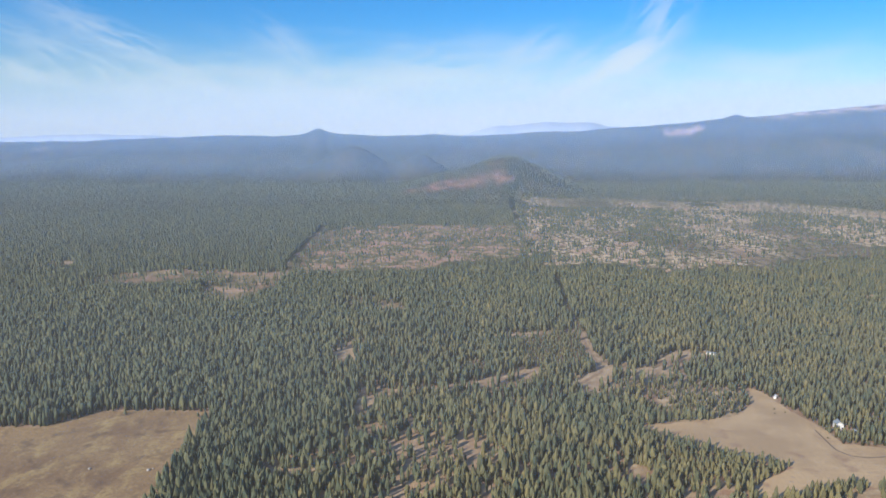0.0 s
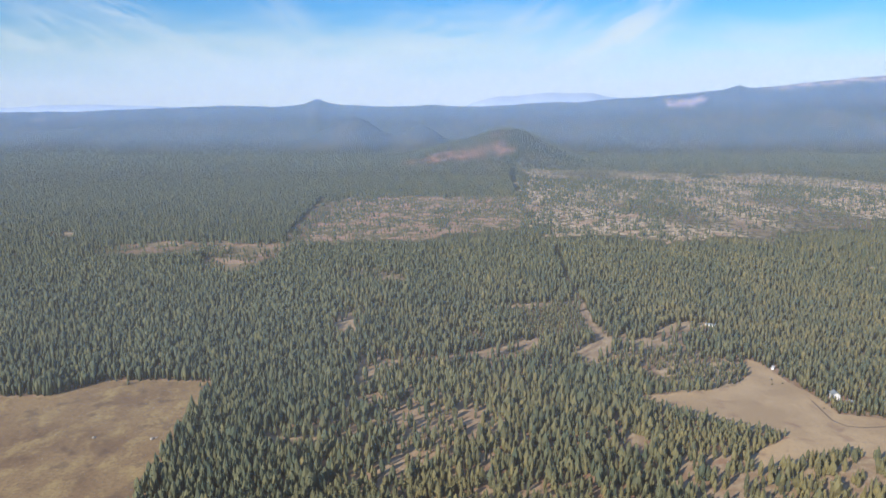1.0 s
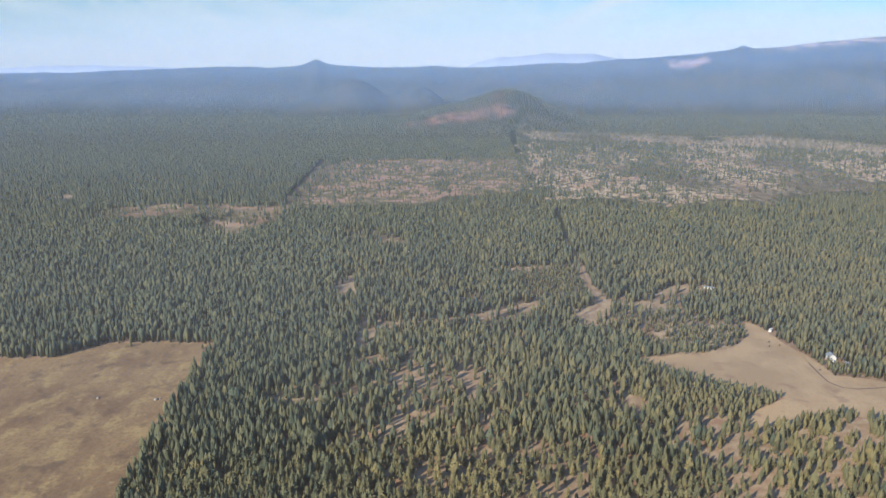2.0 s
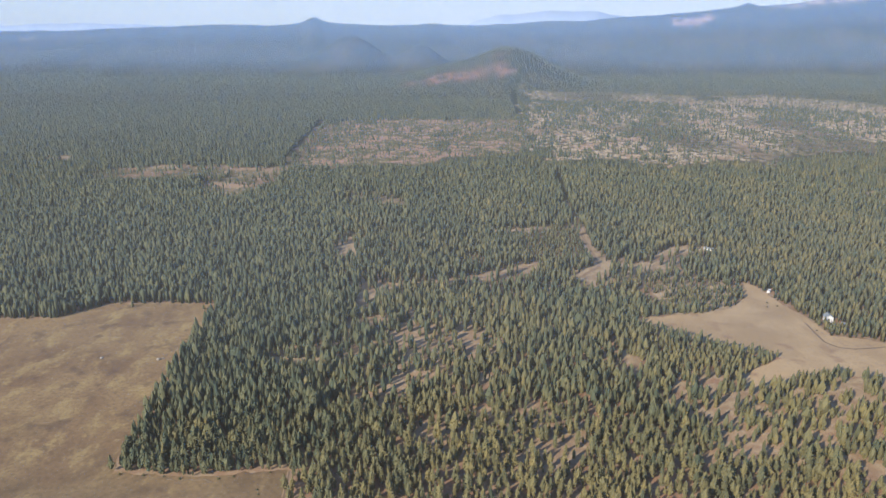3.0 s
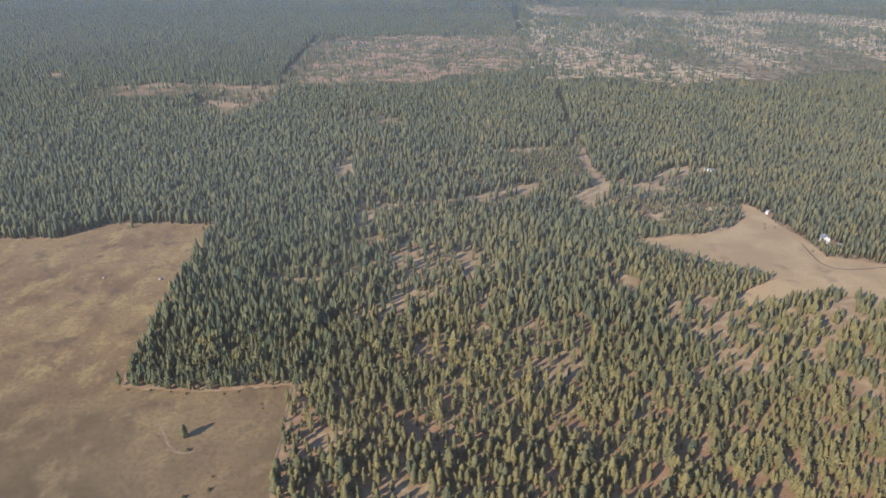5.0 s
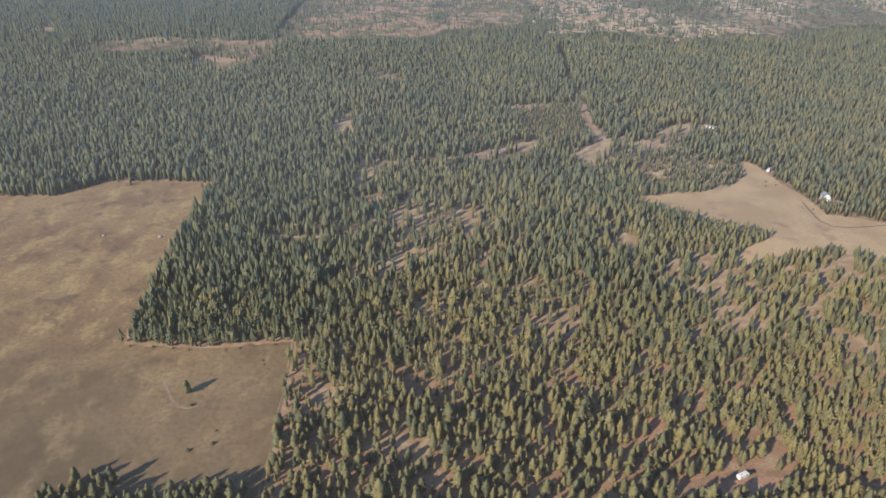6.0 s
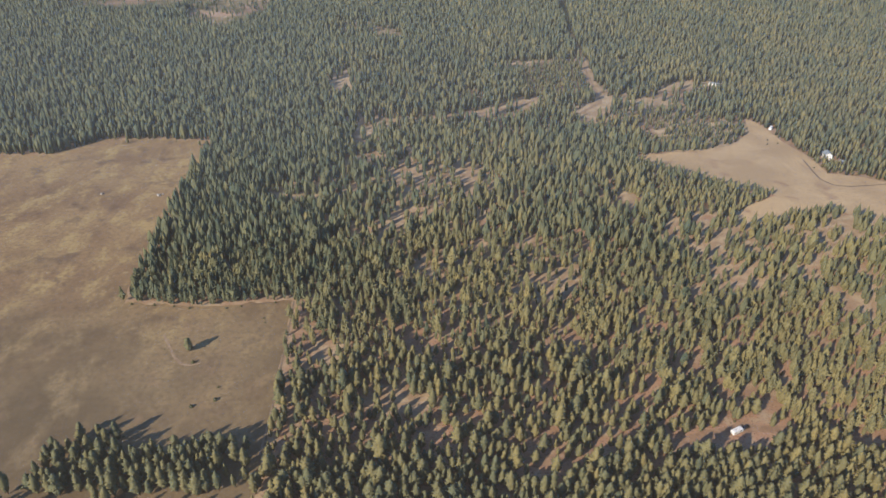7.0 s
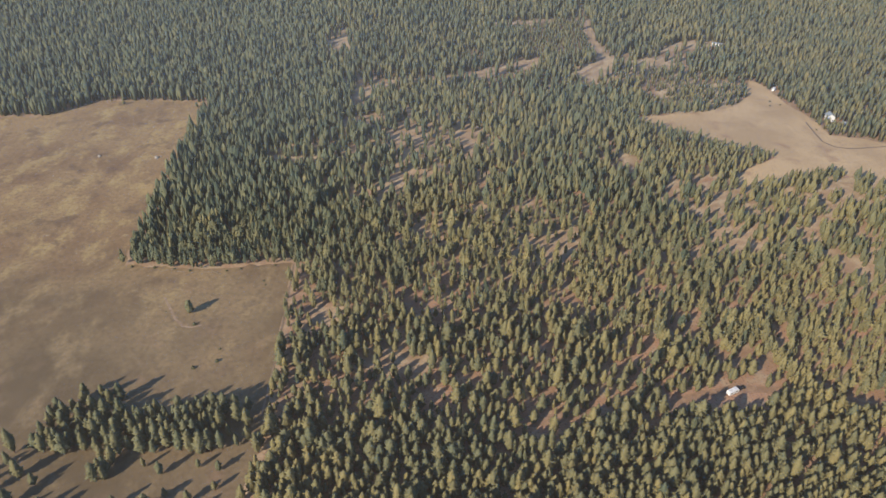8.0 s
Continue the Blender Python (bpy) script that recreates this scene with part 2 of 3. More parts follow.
    z = z + 112 * np.exp(-((x + 112) / 110) ** 2 - ((y - 3560) / 120) ** 2)
    return z


def inside(x, y, poly):
    """Which points lie inside the outline."""
    x, y = np.asarray(x, float), np.asarray(y, float)
    hit = np.zeros(x.shape, bool)
    for (xa, ya), (xb, yb) in zip(poly, poly[1:] + poly[:1]):
        if ya != yb:
            hit ^= ((ya > y) != (yb > y)) & (x < (xb - xa) * (y - ya) / (yb - ya) + xa)
    return hit


def blob(x, y, cx, cy, rx, ry, turn=0.0, seed=1, rag=0.35):
    """1 inside a ragged patch round (cx, cy), falling to 0 at its edge."""
    a = radians(turn)
    u = ((x - cx) * math.cos(a) + (y - cy) * math.sin(a)) / rx
    v = (-(x - cx) * math.sin(a) + (y - cy) * math.cos(a)) / ry
    return 1 - steps(np.hypot(u, v) + rag * ripples(x, y, 1.3 * min(rx, ry) + 4, seed), 0.75, 1.1)


MEADOW_EDGE = [(-420, 553), (-381, 561), (-342, 562), (-323, 576), (-307, 596), (-245, 597), (-205, 594), (-202, 470), (-197, 400),
               (-192, 344), (-142, 340), (-90, 348), (-86, 290), (-82, 235), (-80, 205), (-84, 150), (-88, 60), (-420, 60)]
CLEARING_EDGE = [(152, 560), (202, 571), (233, 576), (262, 588), (284, 612), (300, 654), (309, 640), (312, 600), (322, 566), (323, 530), (345, 524), (380, 505),
                 (390, 470), (330, 434), (310, 458), (296, 464), (258, 456), (236, 440), (212, 446), (232, 470), (262, 488), (252, 498), (226, 508), (200, 527), (182, 542)]
FELLED = [(300, 2560), (470, 2600), (810, 2420), (1297, 2380), (1390, 2150), (1150, 1640), (903, 1401), (650, 1300), (371, 1250), (235, 1290), (185, 1400), (215, 1900)]
WEST_CUT = [(-600, 1130), (-610, 1240), (-400, 1262), (-290, 1235), (-262, 1120), (-310, 1040), (-370, 1050), (-410, 1150)]
CUTOVER = [(-289, 1254), (-296, 1470), (-308, 1803), (-224, 1900), (205, 1917), (185, 1420), (83, 1340), (-85, 1236)]
# small openings: x, y, half length, half width, turn
GAPS = [(-113, 768, 12, 30, 20), (60, 679, 40, 7, 25), (90, 700, 12, 12, 0), (152, 680, 22, 10, 25), (171, 714, 9, 26, -4),
        (-72, 614, 10, 16, 0), (27, 457, 10, 6, 10), (-69, 299, 10, 4, 10), (-29, 263, 12, 4.5, 15), (30, 430, 4, 6, 0),
        (50, 221, 22, 3.5, 12), (145, 241, 17, 6.5, 5), (167, 257, 4, 8, 40), (118, 236, 12, 3, 14), (205, 236, 14, 3, 5), (194, 373, 13, 7, 0),
        (185, 410, 9, 6, 0), (200, 430, 12, 6, 0), (256, 346, 11, 5, 0), (146, 488, 5, 14, 10), (262, 752, 34, 13, 22), (298, 755, 13, 8, -20),
        (210, 702, 26, 7, 12), (248, 712, 20, 6, 10), (196, 462, 14, 5, 12), (236, 458, 34, 6, 0), (170, 448, 6, 9, 20), (300, 452, 20, 5, 0), (649, 1033, 17, 12, 0),
        (-334, 1072, 14, 32, 10), (-494, 1214, 44, 22, 0), (-390, 1230, 34, 12, 0), (-725, 1310, 36, 20, 0), (92, 838, 44, 4, 5)]
# stands that have been thinned, with dry ground between the trees: the same numbers and the share of trees felled
THIN = [(-105, 985, 60, 46, -20, 0.8), (-300, 1185, 100, 60, 0, 0.6), (-345, 1040, 60, 70, 0, 0.55), (-36, 500, 76, 84, 0, 0.62), (40, 560, 50, 50, 0, 0.35), (-72, 640, 30, 34, 0, 0.4), (150, 640, 60, 24, 10, 0.35),
        (190, 385, 70, 44, 0, 0.45), (-60, 296, 16, 14, 0, 0.4), (-25, 262, 24, 12, 0, 0.4), (-110, 800, 34, 60, 0, 0.4), (200, 690, 60, 40, 0, 0.35), (30, 380, 70, 40, 0, 0.25), (260, 425, 90, 34, 0, 0.5), (300, 350, 60, 40, 0, 0.3)]
# narrow rides between the blocks of forest, dark between tall trees
LANES = [([(196, 1190), (187, 1085), (175, 960), (172, 850)], 5.5), ([(-289, 1262), (-297, 1470), (-309, 1815)], 13.0), ([(206, 1900), (222, 2200), (250, 2540)], 14.0)]
TRACKS = [[(172, 846), (168, 790), (166, 700)], [(60, 822), (125, 840), (171, 850)], [(166, 700), (140, 668), (122, 658)],
          [(-60, 640), (26, 657), (80, 690), (100, 706)]]
DRIVEWAY = [(314, 556), (312, 535), (311, 518), (317, 508), (328, 505), (345, 507), (372, 512)]


def near_line(x, y, line):
    """Distance from points to a line of straight pieces."""
    best = np.full(np.shape(x), 1e9)
    for (xa, ya), (xb, yb) in zip(line, line[1:]):
        s = np.clip(((x - xa) * (xb - xa) + (y - ya) * (yb - ya)) / ((xb - xa) ** 2 + (yb - ya) ** 2), 0, 1)
        best = np.minimum(best, np.hypot(x - xa - s * (xb - xa), y - ya - s * (yb - ya)))
    return best


def felled_land(x, y):
    return inside(x + 22 * ripples(x, y, 170, 61) + 9 * ripples(x, y, 45, 62), y + 55 * ripples(x, y, 260, 63) + 18 * ripples(x, y, 60, 64), FELLED) & (y > 1000)


def cutover_land(x, y):
    a, b = x + 6 * ripples(x, y, 90, 65), y + 22 * ripples(x, y, 120, 66)
    return inside(a, b, CUTOVER) | inside(a, b, WEST_CUT)


def cinder(x, y):
    """Bare red slopes on the west side of the butte."""
    low = np.maximum(blob(x, y, 40, 2745, 190, 70, 0, 4, 0.22), 0.85 * blob(x, y, 170, 2765, 110, 45, 0, 5, 0.25))
    low = np.maximum(low, 0.55 * blob(x, y, -110, 2720, 130, 60, 0, 7, 0.3))
    return np.maximum(low, 0.4 * blob(x, y, 225, 2875, 55, 26, 0, 6, 0.3))


def raw_mesh(name, verts, tris, material_used, tint=None, smooth=False):
    me = bpy.data.meshes.new(name)
    n, k = len(verts), len(tris)
    me.vertices.add(n)
    me.vertices.foreach_set("co", np.ascontiguousarray(verts, np.float32).ravel())
    me.loops.add(k * 3)
    me.loops.foreach_set("vertex_index", np.ascontiguousarray(tris, np.int32).ravel())
    me.polygons.add(k)
    me.polygons.foreach_set("loop_start", np.arange(0, k * 3, 3, dtype=np.int32))
    me.polygons.foreach_set("use_smooth", np.full(k, smooth))
    if tint is not None:
        layer = me.attributes.new("tint", "FLOAT", "POINT")
        layer.data.foreach_set("value", np.ascontiguousarray(tint, np.float32))
    me.materials.append(material_used)
    me.update(calc_edges=True)
    return me


def build_ground():
    way = np.concatenate([np.linspace(-180, -48, 34)[:-1], np.linspace(-48, 48, 300), np.linspace(48, 180, 34)[1:-1]])
    ring = 60 * 1.015 ** np.arange(400)
    ring = np.concatenate([[0.01], ring[ring < 5600], [6500, 9000]])
    a, r = np.meshgrid(np.radians(way), ring)
    x, y = (np.sin(a) * r).ravel(), (np.cos(a) * r).ravel()
    z = land(x, y)
    n, m = len(way), len(ring)
    i, j = np.meshgrid(np.arange(m - 1), np.arange(n), indexing="ij")
    k = (j + 1) % n
    p, q, s, t = (i * n + j).ravel(), (i * n + k).ravel(), ((i + 1) * n + k).ravel(), ((i + 1) * n + j).ravel()
    tris = np.concatenate([np.stack([p, q, s], 1), np.stack([p, s, t], 1)])[:, ::-1]
    me = raw_mesh("ground", np.stack([x, y, z], 1), tris, GROUND, smooth=True)
    far = np.hypot(x, y)
    layers = {
        "woods": steps(far, 520, 1150),
        "felled": felled_land(x, y) * (0.3 + 0.7 * steps(patches(x, y, 170, 420, 35), 0.25, 0.55)),
        "cutover": cutover_land(x, y) * np.where(x < -255, 0.55, 1.0),
        "cinder": cinder(x, y),
        "scar": np.maximum(blob(x, y, 1446, 4246, 140, 74, 0, 9, 0.28), 0.55 * np.maximum(blob(x, y, -668, 4285, 60, 22, 0, 10, 0.25), blob(x, y, -2415, 4220, 90, 26, 0, 11, 0.25))),
        "bald": steps(x, 1850, 2300) * steps(y, 4300, 4420),
    }
    layers["open"] = blob(x, y, 240, 622, 62, 44, 10, 8)
    for k, (cx, cy, rx, ry, turn, share) in enumerate(THIN):
        layers["open"] = np.maximum(layers["open"], 0.6 * blob(x, y, cx, cy, rx, ry, turn, 80 + k, 0.3))
    for k, (cx, cy, rx, ry, turn) in enumerate(GAPS):
        layers["open"] = np.maximum(layers["open"], (1.0 if cy > 440 else 0.0) * blob(x, y, cx, cy, rx * 1.15, ry * 1.15, turn, 40 + k))
    layers["open"] = np.maximum(layers["open"], 0.4 * (1 - steps(near_line(x, y, MEADOW_EDGE), 2, 7)))
    for line in TRACKS:
        layers["open"] = np.maximum(layers["open"], 1 - steps(near_line(x, y, line), 3, 9))
    for key, value in layers.items():
        me.attributes.new(key, "FLOAT", "POINT").data.foreach_set("value", value.astype(np.float32))
    return tagged(new("ground", me), "reddish brown forest soil with dry litter", "ground", kind="structure")


def ragged(outline, step, amount, seed):
    """The outline in short steps with an uneven edge."""
    r = np.random.RandomState(seed)
    pts = []
    for (xa, ya), (xb, yb) in zip(outline, outline[1:] + outline[:1]):
        k = max(1, int(math.hypot(xb - xa, yb - ya) / step))
        for s in range(k):
            pts.append((xa + (xb - xa) * s / k + r.uniform(-amount, amount), ya + (yb - ya) * s / k + r.uniform(-amount, amount)))
    return pts


def sheet(name, outline, height, material_used, label, category):
    bm = bmesh.new()
    face = bm.faces.new([bm.verts.new((x, y, height)) for x, y in outline])
    if face.normal.z < 0:
        bmesh.ops.reverse_faces(bm, faces=[face])
    bm.normal_update()
    if face.normal.z < 0:
        face.normal_flip()
    bmesh.ops.triangulate(bm, faces=bm.faces[:])
    me = bpy.data.meshes.new(name)
    bm.to_mesh(me)
    bm.free()
    me.materials.append(material_used)
    return tagged(new(name, me), label, category, kind="structure")


def ribbon(name, line, width, height, material_used, label, category, seed):
    r = np.random.RandomState(seed)
    left, right = [], []
    pts = []
    for (xa, ya), (xb, yb) in zip(line, line[1:]):
        k = max(1, int(math.hypot(xb - xa, yb - ya) / 5))
        pts += [(xa + (xb - xa) * s / k, ya + (yb - ya) * s / k) for s in range(k)]
    pts.append(line[-1])
    for k, (x, y) in enumerate(pts):
        xa, ya = pts[max(0, k - 2)]
        xb, yb = pts[min(len(pts) - 1, k + 2)]
        d = math.hypot(xb - xa, yb - ya)
        nx, ny = -(yb - ya) / d, (xb - xa) / d
        w = width / 2 * r.uniform(0.75, 1.2)
        left.append((x + nx * w, y + ny * w, height))
        right.append((x - nx * w, y - ny * w, height))
    bm = bmesh.new()
    a, b = [bm.verts.new(p) for p in left], [bm.verts.new(p) for p in right]
    for k in range(len(a) - 1):
        bm.faces.new((b[k], b[k + 1], a[k + 1], a[k]))
    me = bpy.data.meshes.new(name)
    bm.to_mesh(me)
    bm.free()
    me.materials.append(material_used)
    return tagged(new(name, me), label, category, kind="structure")


build_ground()
sheet("meadow", ragged(MEADOW_EDGE, 5, 1.8, 11), 0.06, MEADOW, "wide dry meadow of yellow-brown grass beside the pine forest", "meadow")
sheet("clearing", ragged(CLEARING_EDGE, 4, 1.4, 12), 0.06, CLEARING, "dry tan grass clearing among the pines", "clearing")
for k, line in enumerate(TRACKS):
    ribbon("dirt_track", line, 4.5, 0.10 + 0.02 * k, TRACK, "pale dirt track through the pine forest", "track", 20 + k)
ribbon("driveway", DRIVEWAY, 1.8, 0.12, DRIVE, "dark curving gravel drive across the clearing", "driveway", 30)
ribbon("forest_road", [(110, 231), (128, 238), (146, 243), (170, 241), (200, 232), (230, 226)], 6.0, 0.05, REDSOIL, "reddish dirt road between the pines", "road", 31)
ribbon("forest_road", [(8, 214), (32, 221), (54, 223), (74, 230)], 6.5, 0.05, REDSOIL, "reddish dirt road between the pines", "road", 32)

# ---- far ranges beyond the near one, haze painted into their pale blue ----


def far_range(name, low_x, high_x, top, seed):
    x = np.linspace(low_x, high_x, 90)
    s = (x - low_x) / (high_x - low_x)
    rim = 120 + (top - 120) * np.sin(np.pi * s) ** 0.3 + 5 * ripples(x, x * 0, 500, seed) + 2.5 * ripples(x, x * 0, 150, seed + 1)
    y = 4850 + 0 * x
    v = np.concatenate([np.stack([x, y, rim], 1), np.stack([x, y - 120, 0 * x + 60], 1), np.stack([x, y + 120, 0 * x + 60], 1)])
    n = len(x)
    k = np.arange(n - 1)
    tris = np.concatenate([np.stack([k + n, k + n + 1, k + 1], 1), np.stack([k + n, k + 1, k], 1), np.stack([k, k + 1, k + 1 + 2 * n], 1), np.stack([k, k + 1 + 2 * n, k + 2 * n], 1)])
    ob = new(name, raw_mesh(name, v, tris, HAZE_BLUE, smooth=True))
    return tagged(ob, "far mountain range on the horizon, coloured pale blue for haze", "mountains", kind="structure")


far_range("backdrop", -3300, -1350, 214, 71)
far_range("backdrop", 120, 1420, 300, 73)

# ---- haze: added sheets that stand in for lit air; the nearest lifts dark tones ----
BLUE_AIR, SOFT_AIR, SHADE_LIFT_AIR = (0.29, 0.53, 1.0), (0.46, 0.54, 0.68), (0.62, 0.61, 0.63)
for reach, density, colour, foot in ((95, 0.027, SHADE_LIFT_AIR, 150.0), (380, 0.066, SOFT_AIR, 150.0), (1100, 0.06, BLUE_AIR, 150.0), (2100, 0.08, BLUE_AIR, 150.0),
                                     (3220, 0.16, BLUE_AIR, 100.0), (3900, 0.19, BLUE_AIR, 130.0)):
    top = np.array([-2.0, 12, 25, 40, 60, 80, 105, 130, 160, 300, 350, 400, 460, 520])
    across = np.linspace(-1, 1, 100) * (0.95 * reach + 120)
    way = across
    x = np.repeat(across, len(top))
    y = np.full(len(x), float(reach))
    lift = np.tile(top, len(way))
    z = lift + land(x, y)
    n = len(top)
    i, j = np.meshgrid(np.arange(len(way) - 1), np.arange(n - 1), indexing="ij")
    p = (i * n + j).ravel()
    tris = np.concatenate([np.stack([p, p + n, p + n + 1], 1), np.stack([p, p + n + 1, p + 1], 1)])
    haze = new("haze", raw_mesh("haze", np.stack([x, y, z], 1), tris, material("haze_sheet", haze_look(density, colour, foot)), smooth=True))
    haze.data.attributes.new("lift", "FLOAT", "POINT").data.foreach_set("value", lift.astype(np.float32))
    tagged(haze, "added translucent sheet standing in for haze in the air", "haze", kind="structure")

# ---- the forest ----


def crown_shape(seed, layers, per, radius, fat=1.0):
    """Crown of a pine of height 1: a core and whorls of drooping tufts."""
    r = np.random.RandomState(seed)
    verts, tris = [], []

    def octa(c, axis, side, out_len, wide, high):
        base = len(verts)
        up = np.array([0, 0, 1.0])
        for p in (axis * out_len + up * r.uniform(-0.5, 0.7) * high, -axis * out_len * 0.7, side * wide, -side * wide, up * high, -up * high * 0.8):
            verts.append(c + p * r.uniform(0.75, 1.25))
        for f in ((0, 2, 4), (2, 1, 4), (1, 3, 4), (3, 0, 4), (2, 0, 5), (1, 2, 5), (3, 1, 5), (0, 3, 5)):
            tris.append([base + q for q in f])

    lean = r.uniform(-0.02, 0.02, 2)
    bulge = r.uniform(0.8, 1.2)
    for k in range(layers):
        h = 0.12 + 0.86 * (k + r.uniform(-0.25, 0.25)) / (layers - 0.6)
        h = min(max(h, 0.08), 0.97)
        rad = radius * min(1.0, ((1.02 - h) / 0.72)) ** bulge * (0.7 + 0.3 * min(1, (h - 0.05) / 0.2))
        count = max(3, int(round(per * (0.35 + 0.65 * rad / radius))))
        turn = r.uniform(0, 6.283)
        for q in range(count):
            if r.rand() < 0.1:
                continue
            a = turn + 6.283 * q / count + r.uniform(-0.35, 0.35)
            axis, side = np.array([math.cos(a), math.sin(a), 0]), np.array([-math.sin(a), math.cos(a), 0])
            c = axis * rad * r.uniform(0.42, 0.62) + np.array([lean[0] * h, lean[1] * h, h + r.uniform(-0.025, 0.025)])
            octa(c, axis, side, rad * r.uniform(0.42, 0.64), rad * r.uniform(0.45, 0.68) + 0.008, 0.08 * fat * r.uniform(0.8, 1.4))
    base = len(verts)
    for k in range(5):
        a = 1.2566 * k
        verts.append(np.array([math.cos(a) * radius * 0.66, math.sin(a) * radius * 0.66, 0.12]))
    verts += [np.array([lean[0], lean[1], 1.0]), np.array([0, 0, 0.1])]
    for k in range(5):
        q = (k + 1) % 5
        tris.append([base + k, base + q, base + 5])
        tris.append([base + q, base + k, base + 6])
    return np.array(verts), np.array(tris)


def skirt_shape(seed, layers, sides, radius, foot=0.06, rise=1.75, extra=0.12, jag=0.5):
    """A plainer crown of height 1: jagged skirts one over the other."""
    r = np.random.RandomState(seed)
    verts, tris = [], []
    bulge = r.uniform(0.7, 1.05)
    for k in range(layers):
        low = foot + (0.92 - foot) * k / layers
        high = min(1.0, low + rise / layers + extra) if layers > 1 else 1.0
        rad = radius * min(1.0, (1.05 - low) / 0.8) ** bulge
        base = len(verts)
        turn = r.uniform(0, 6.283)
        for q in range(sides):
            a = turn + 6.283 * q / sides + r.uniform(-0.25, 0.25)
            s = rad * (r.uniform(0.8, 1.35) if q % 2 else r.uniform(jag, jag + 0.32))
            verts.append((math.cos(a) * s, math.sin(a) * s, low + r.uniform(-0.04, 0.04) - (0.02 if q % 2 else -0.02)))
        verts.append((r.uniform(-0.02, 0.02), r.uniform(-0.02, 0.02), high))
        for q in range(sides):
            tris.append([base + q, base + (q + 1) % sides, base + sides])
    return np.array(verts), np.array(tris)


def plume_shape(seed, rings, sides, radius, spikes, foot=0.12, rough=0.2, full=0.0):
    """A full pine crown of height 1: an uneven, lobed body with short branch tips all over it."""
    r = np.random.RandomState(seed)
    verts, tris = [], []
    lean = r.uniform(-0.04, 0.04, 2)
    belly, taper = r.uniform(0.2, 0.38) + 0.1 * full, r.uniform(0.85, 1.5) + 0.5 * full
    ph = r.uniform(0, 6.283, 4)

    def girth(h, a):
        low = 0.6 + 0.4 * math.sin(min(1.0, max(0.0, h - foot) / (belly - foot + 0.02)) * 1.5708)
        lobe = 1 + rough * (0.55 * math.sin(2 * a + ph[0] + 9 * h) + 0.5 * math.sin(3 * a + ph[1] - 13 * h) + 0.35 * math.sin(17 * h + ph[2]))
        return radius * low * lobe * max(0.0, 1 - max(0.0, (h - belly) / (1.03 - belly)) ** taper) + 0.006

    for k in range(rings):
        h = foot + (0.92 - foot) * (k / (rings - 0.4)) ** 0.9
        for q in range(sides):
            a = 6.283 * (q + 0.5 * (k % 2)) / sides
            s = girth(h, a) * (0.8 if spikes > 20 else 1.0) * r.uniform(1 - 0.7 * rough, 1 + 0.7 * rough)
            verts.append((math.cos(a) * s + lean[0] * h, math.sin(a) * s + lean[1] * h, h + r.uniform(-0.5, 0.5) * 0.5 / rings))
    verts.append((lean[0], lean[1], 1.0))
    verts.append((0.0, 0.0, foot - 0.02))
    top, bottom = len(verts) - 2, len(verts) - 1
    for k in range(rings - 1):
        for q in range(sides):
            a, b = k * sides + q, k * sides + (q + 1) % sides
            tris += [[a, b, b + sides], [a, b + sides, a + sides]]
    for q in range(sides):
        a, b = (rings - 1) * sides + q, (rings - 1) * sides + (q + 1) % sides
        tris.append([a, b, top])
        tris.append([(q + 1) % sides, q, bottom])
    up = np.array([0, 0, 1.0])
    for k in range(spikes):
        h = foot + 0.01 + (0.9 - foot) * ((k + r.rand()) / spikes) ** 1.05
        a = 2.4 * k + r.uniform(-0.5, 0.5)
        g = girth(h, a)
        out, side = np.array([math.cos(a), math.sin(a), 0]), np.array([-math.sin(a), math.cos(a), 0])
        at = out * g * 0.58 + np.array([lean[0] * h, lean[1] * h, h])
        w = g * r.uniform(0.2, 0.32) + 0.007
        base = len(verts)
        verts += [tuple(at + side * w - up * w * 0.6), tuple(at + up * w), tuple(at - side * w - up * w * 0.6)]
        verts.append(tuple(at + out * (g * r.uniform(0.4, 0.78) + 0.008) + up * r.uniform(-0.01, 0.06) + side * w * r.uniform(-0.6, 0.6)))
        tris += [[base, base + 1, base + 3], [base + 1, base + 2, base + 3], [base + 2, base, base + 3]]
    return np.array(verts), np.array(tris)


def trunk_shape(sides=6):
    verts, tris = [], []
    for h, w in ((-0.01, 0.022), (0.25, 0.016), (0.75, 0.007)):
        for q in range(sides):
            a = 6.283 * q / sides
            verts.append((math.cos(a) * w, math.sin(a) * w, h))
    for lv in range(2):
        for q in range(sides):
            a, b = lv * sides + q, lv * sides + (q + 1) % sides
            tris += [[a, b, b + sides], [a, b + sides, a + sides]]
    return np.array(verts), np.array(tris)


def plant(x, y, high, wide, tint, shapes, seed):
    """Many trees joined: unit shapes scaled, turned and set on the ground."""
    r = np.random.RandomState(seed)
    pick = r.randint(0, len(shapes), len(x))
    turn = r.uniform(0, 6.283, len(x))
    z = land(x, y)
    vs, ts, cs, total = [], [], [], 0
    for k, (v, t) in enumerate(shapes):
        i = np.nonzero(pick == k)[0]
        if not len(i):
            continue
        c, s = np.cos(turn[i])[:, None], np.sin(turn[i])[:, None]
        w = wide[i][:, None]
        px = (v[:, 0] * c - v[:, 1] * s) * w + x[i][:, None]
        py = (v[:, 0] * s + v[:, 1] * c) * w + y[i][:, None]
        pz = v[:, 2] * high[i][:, None] + z[i][:, None]
        vs.append(np.stack([px, py, pz], 2).reshape(-1, 3))
        ts.append((t[None] + (np.arange(len(i)) * len(v))[:, None, None]).reshape(-1, 3) + total)
        cs.append(np.repeat(tint[i], len(v)))
        total += len(i) * len(v)
    return np.concatenate(vs), np.concatenate(ts), np.concatenate(cs)


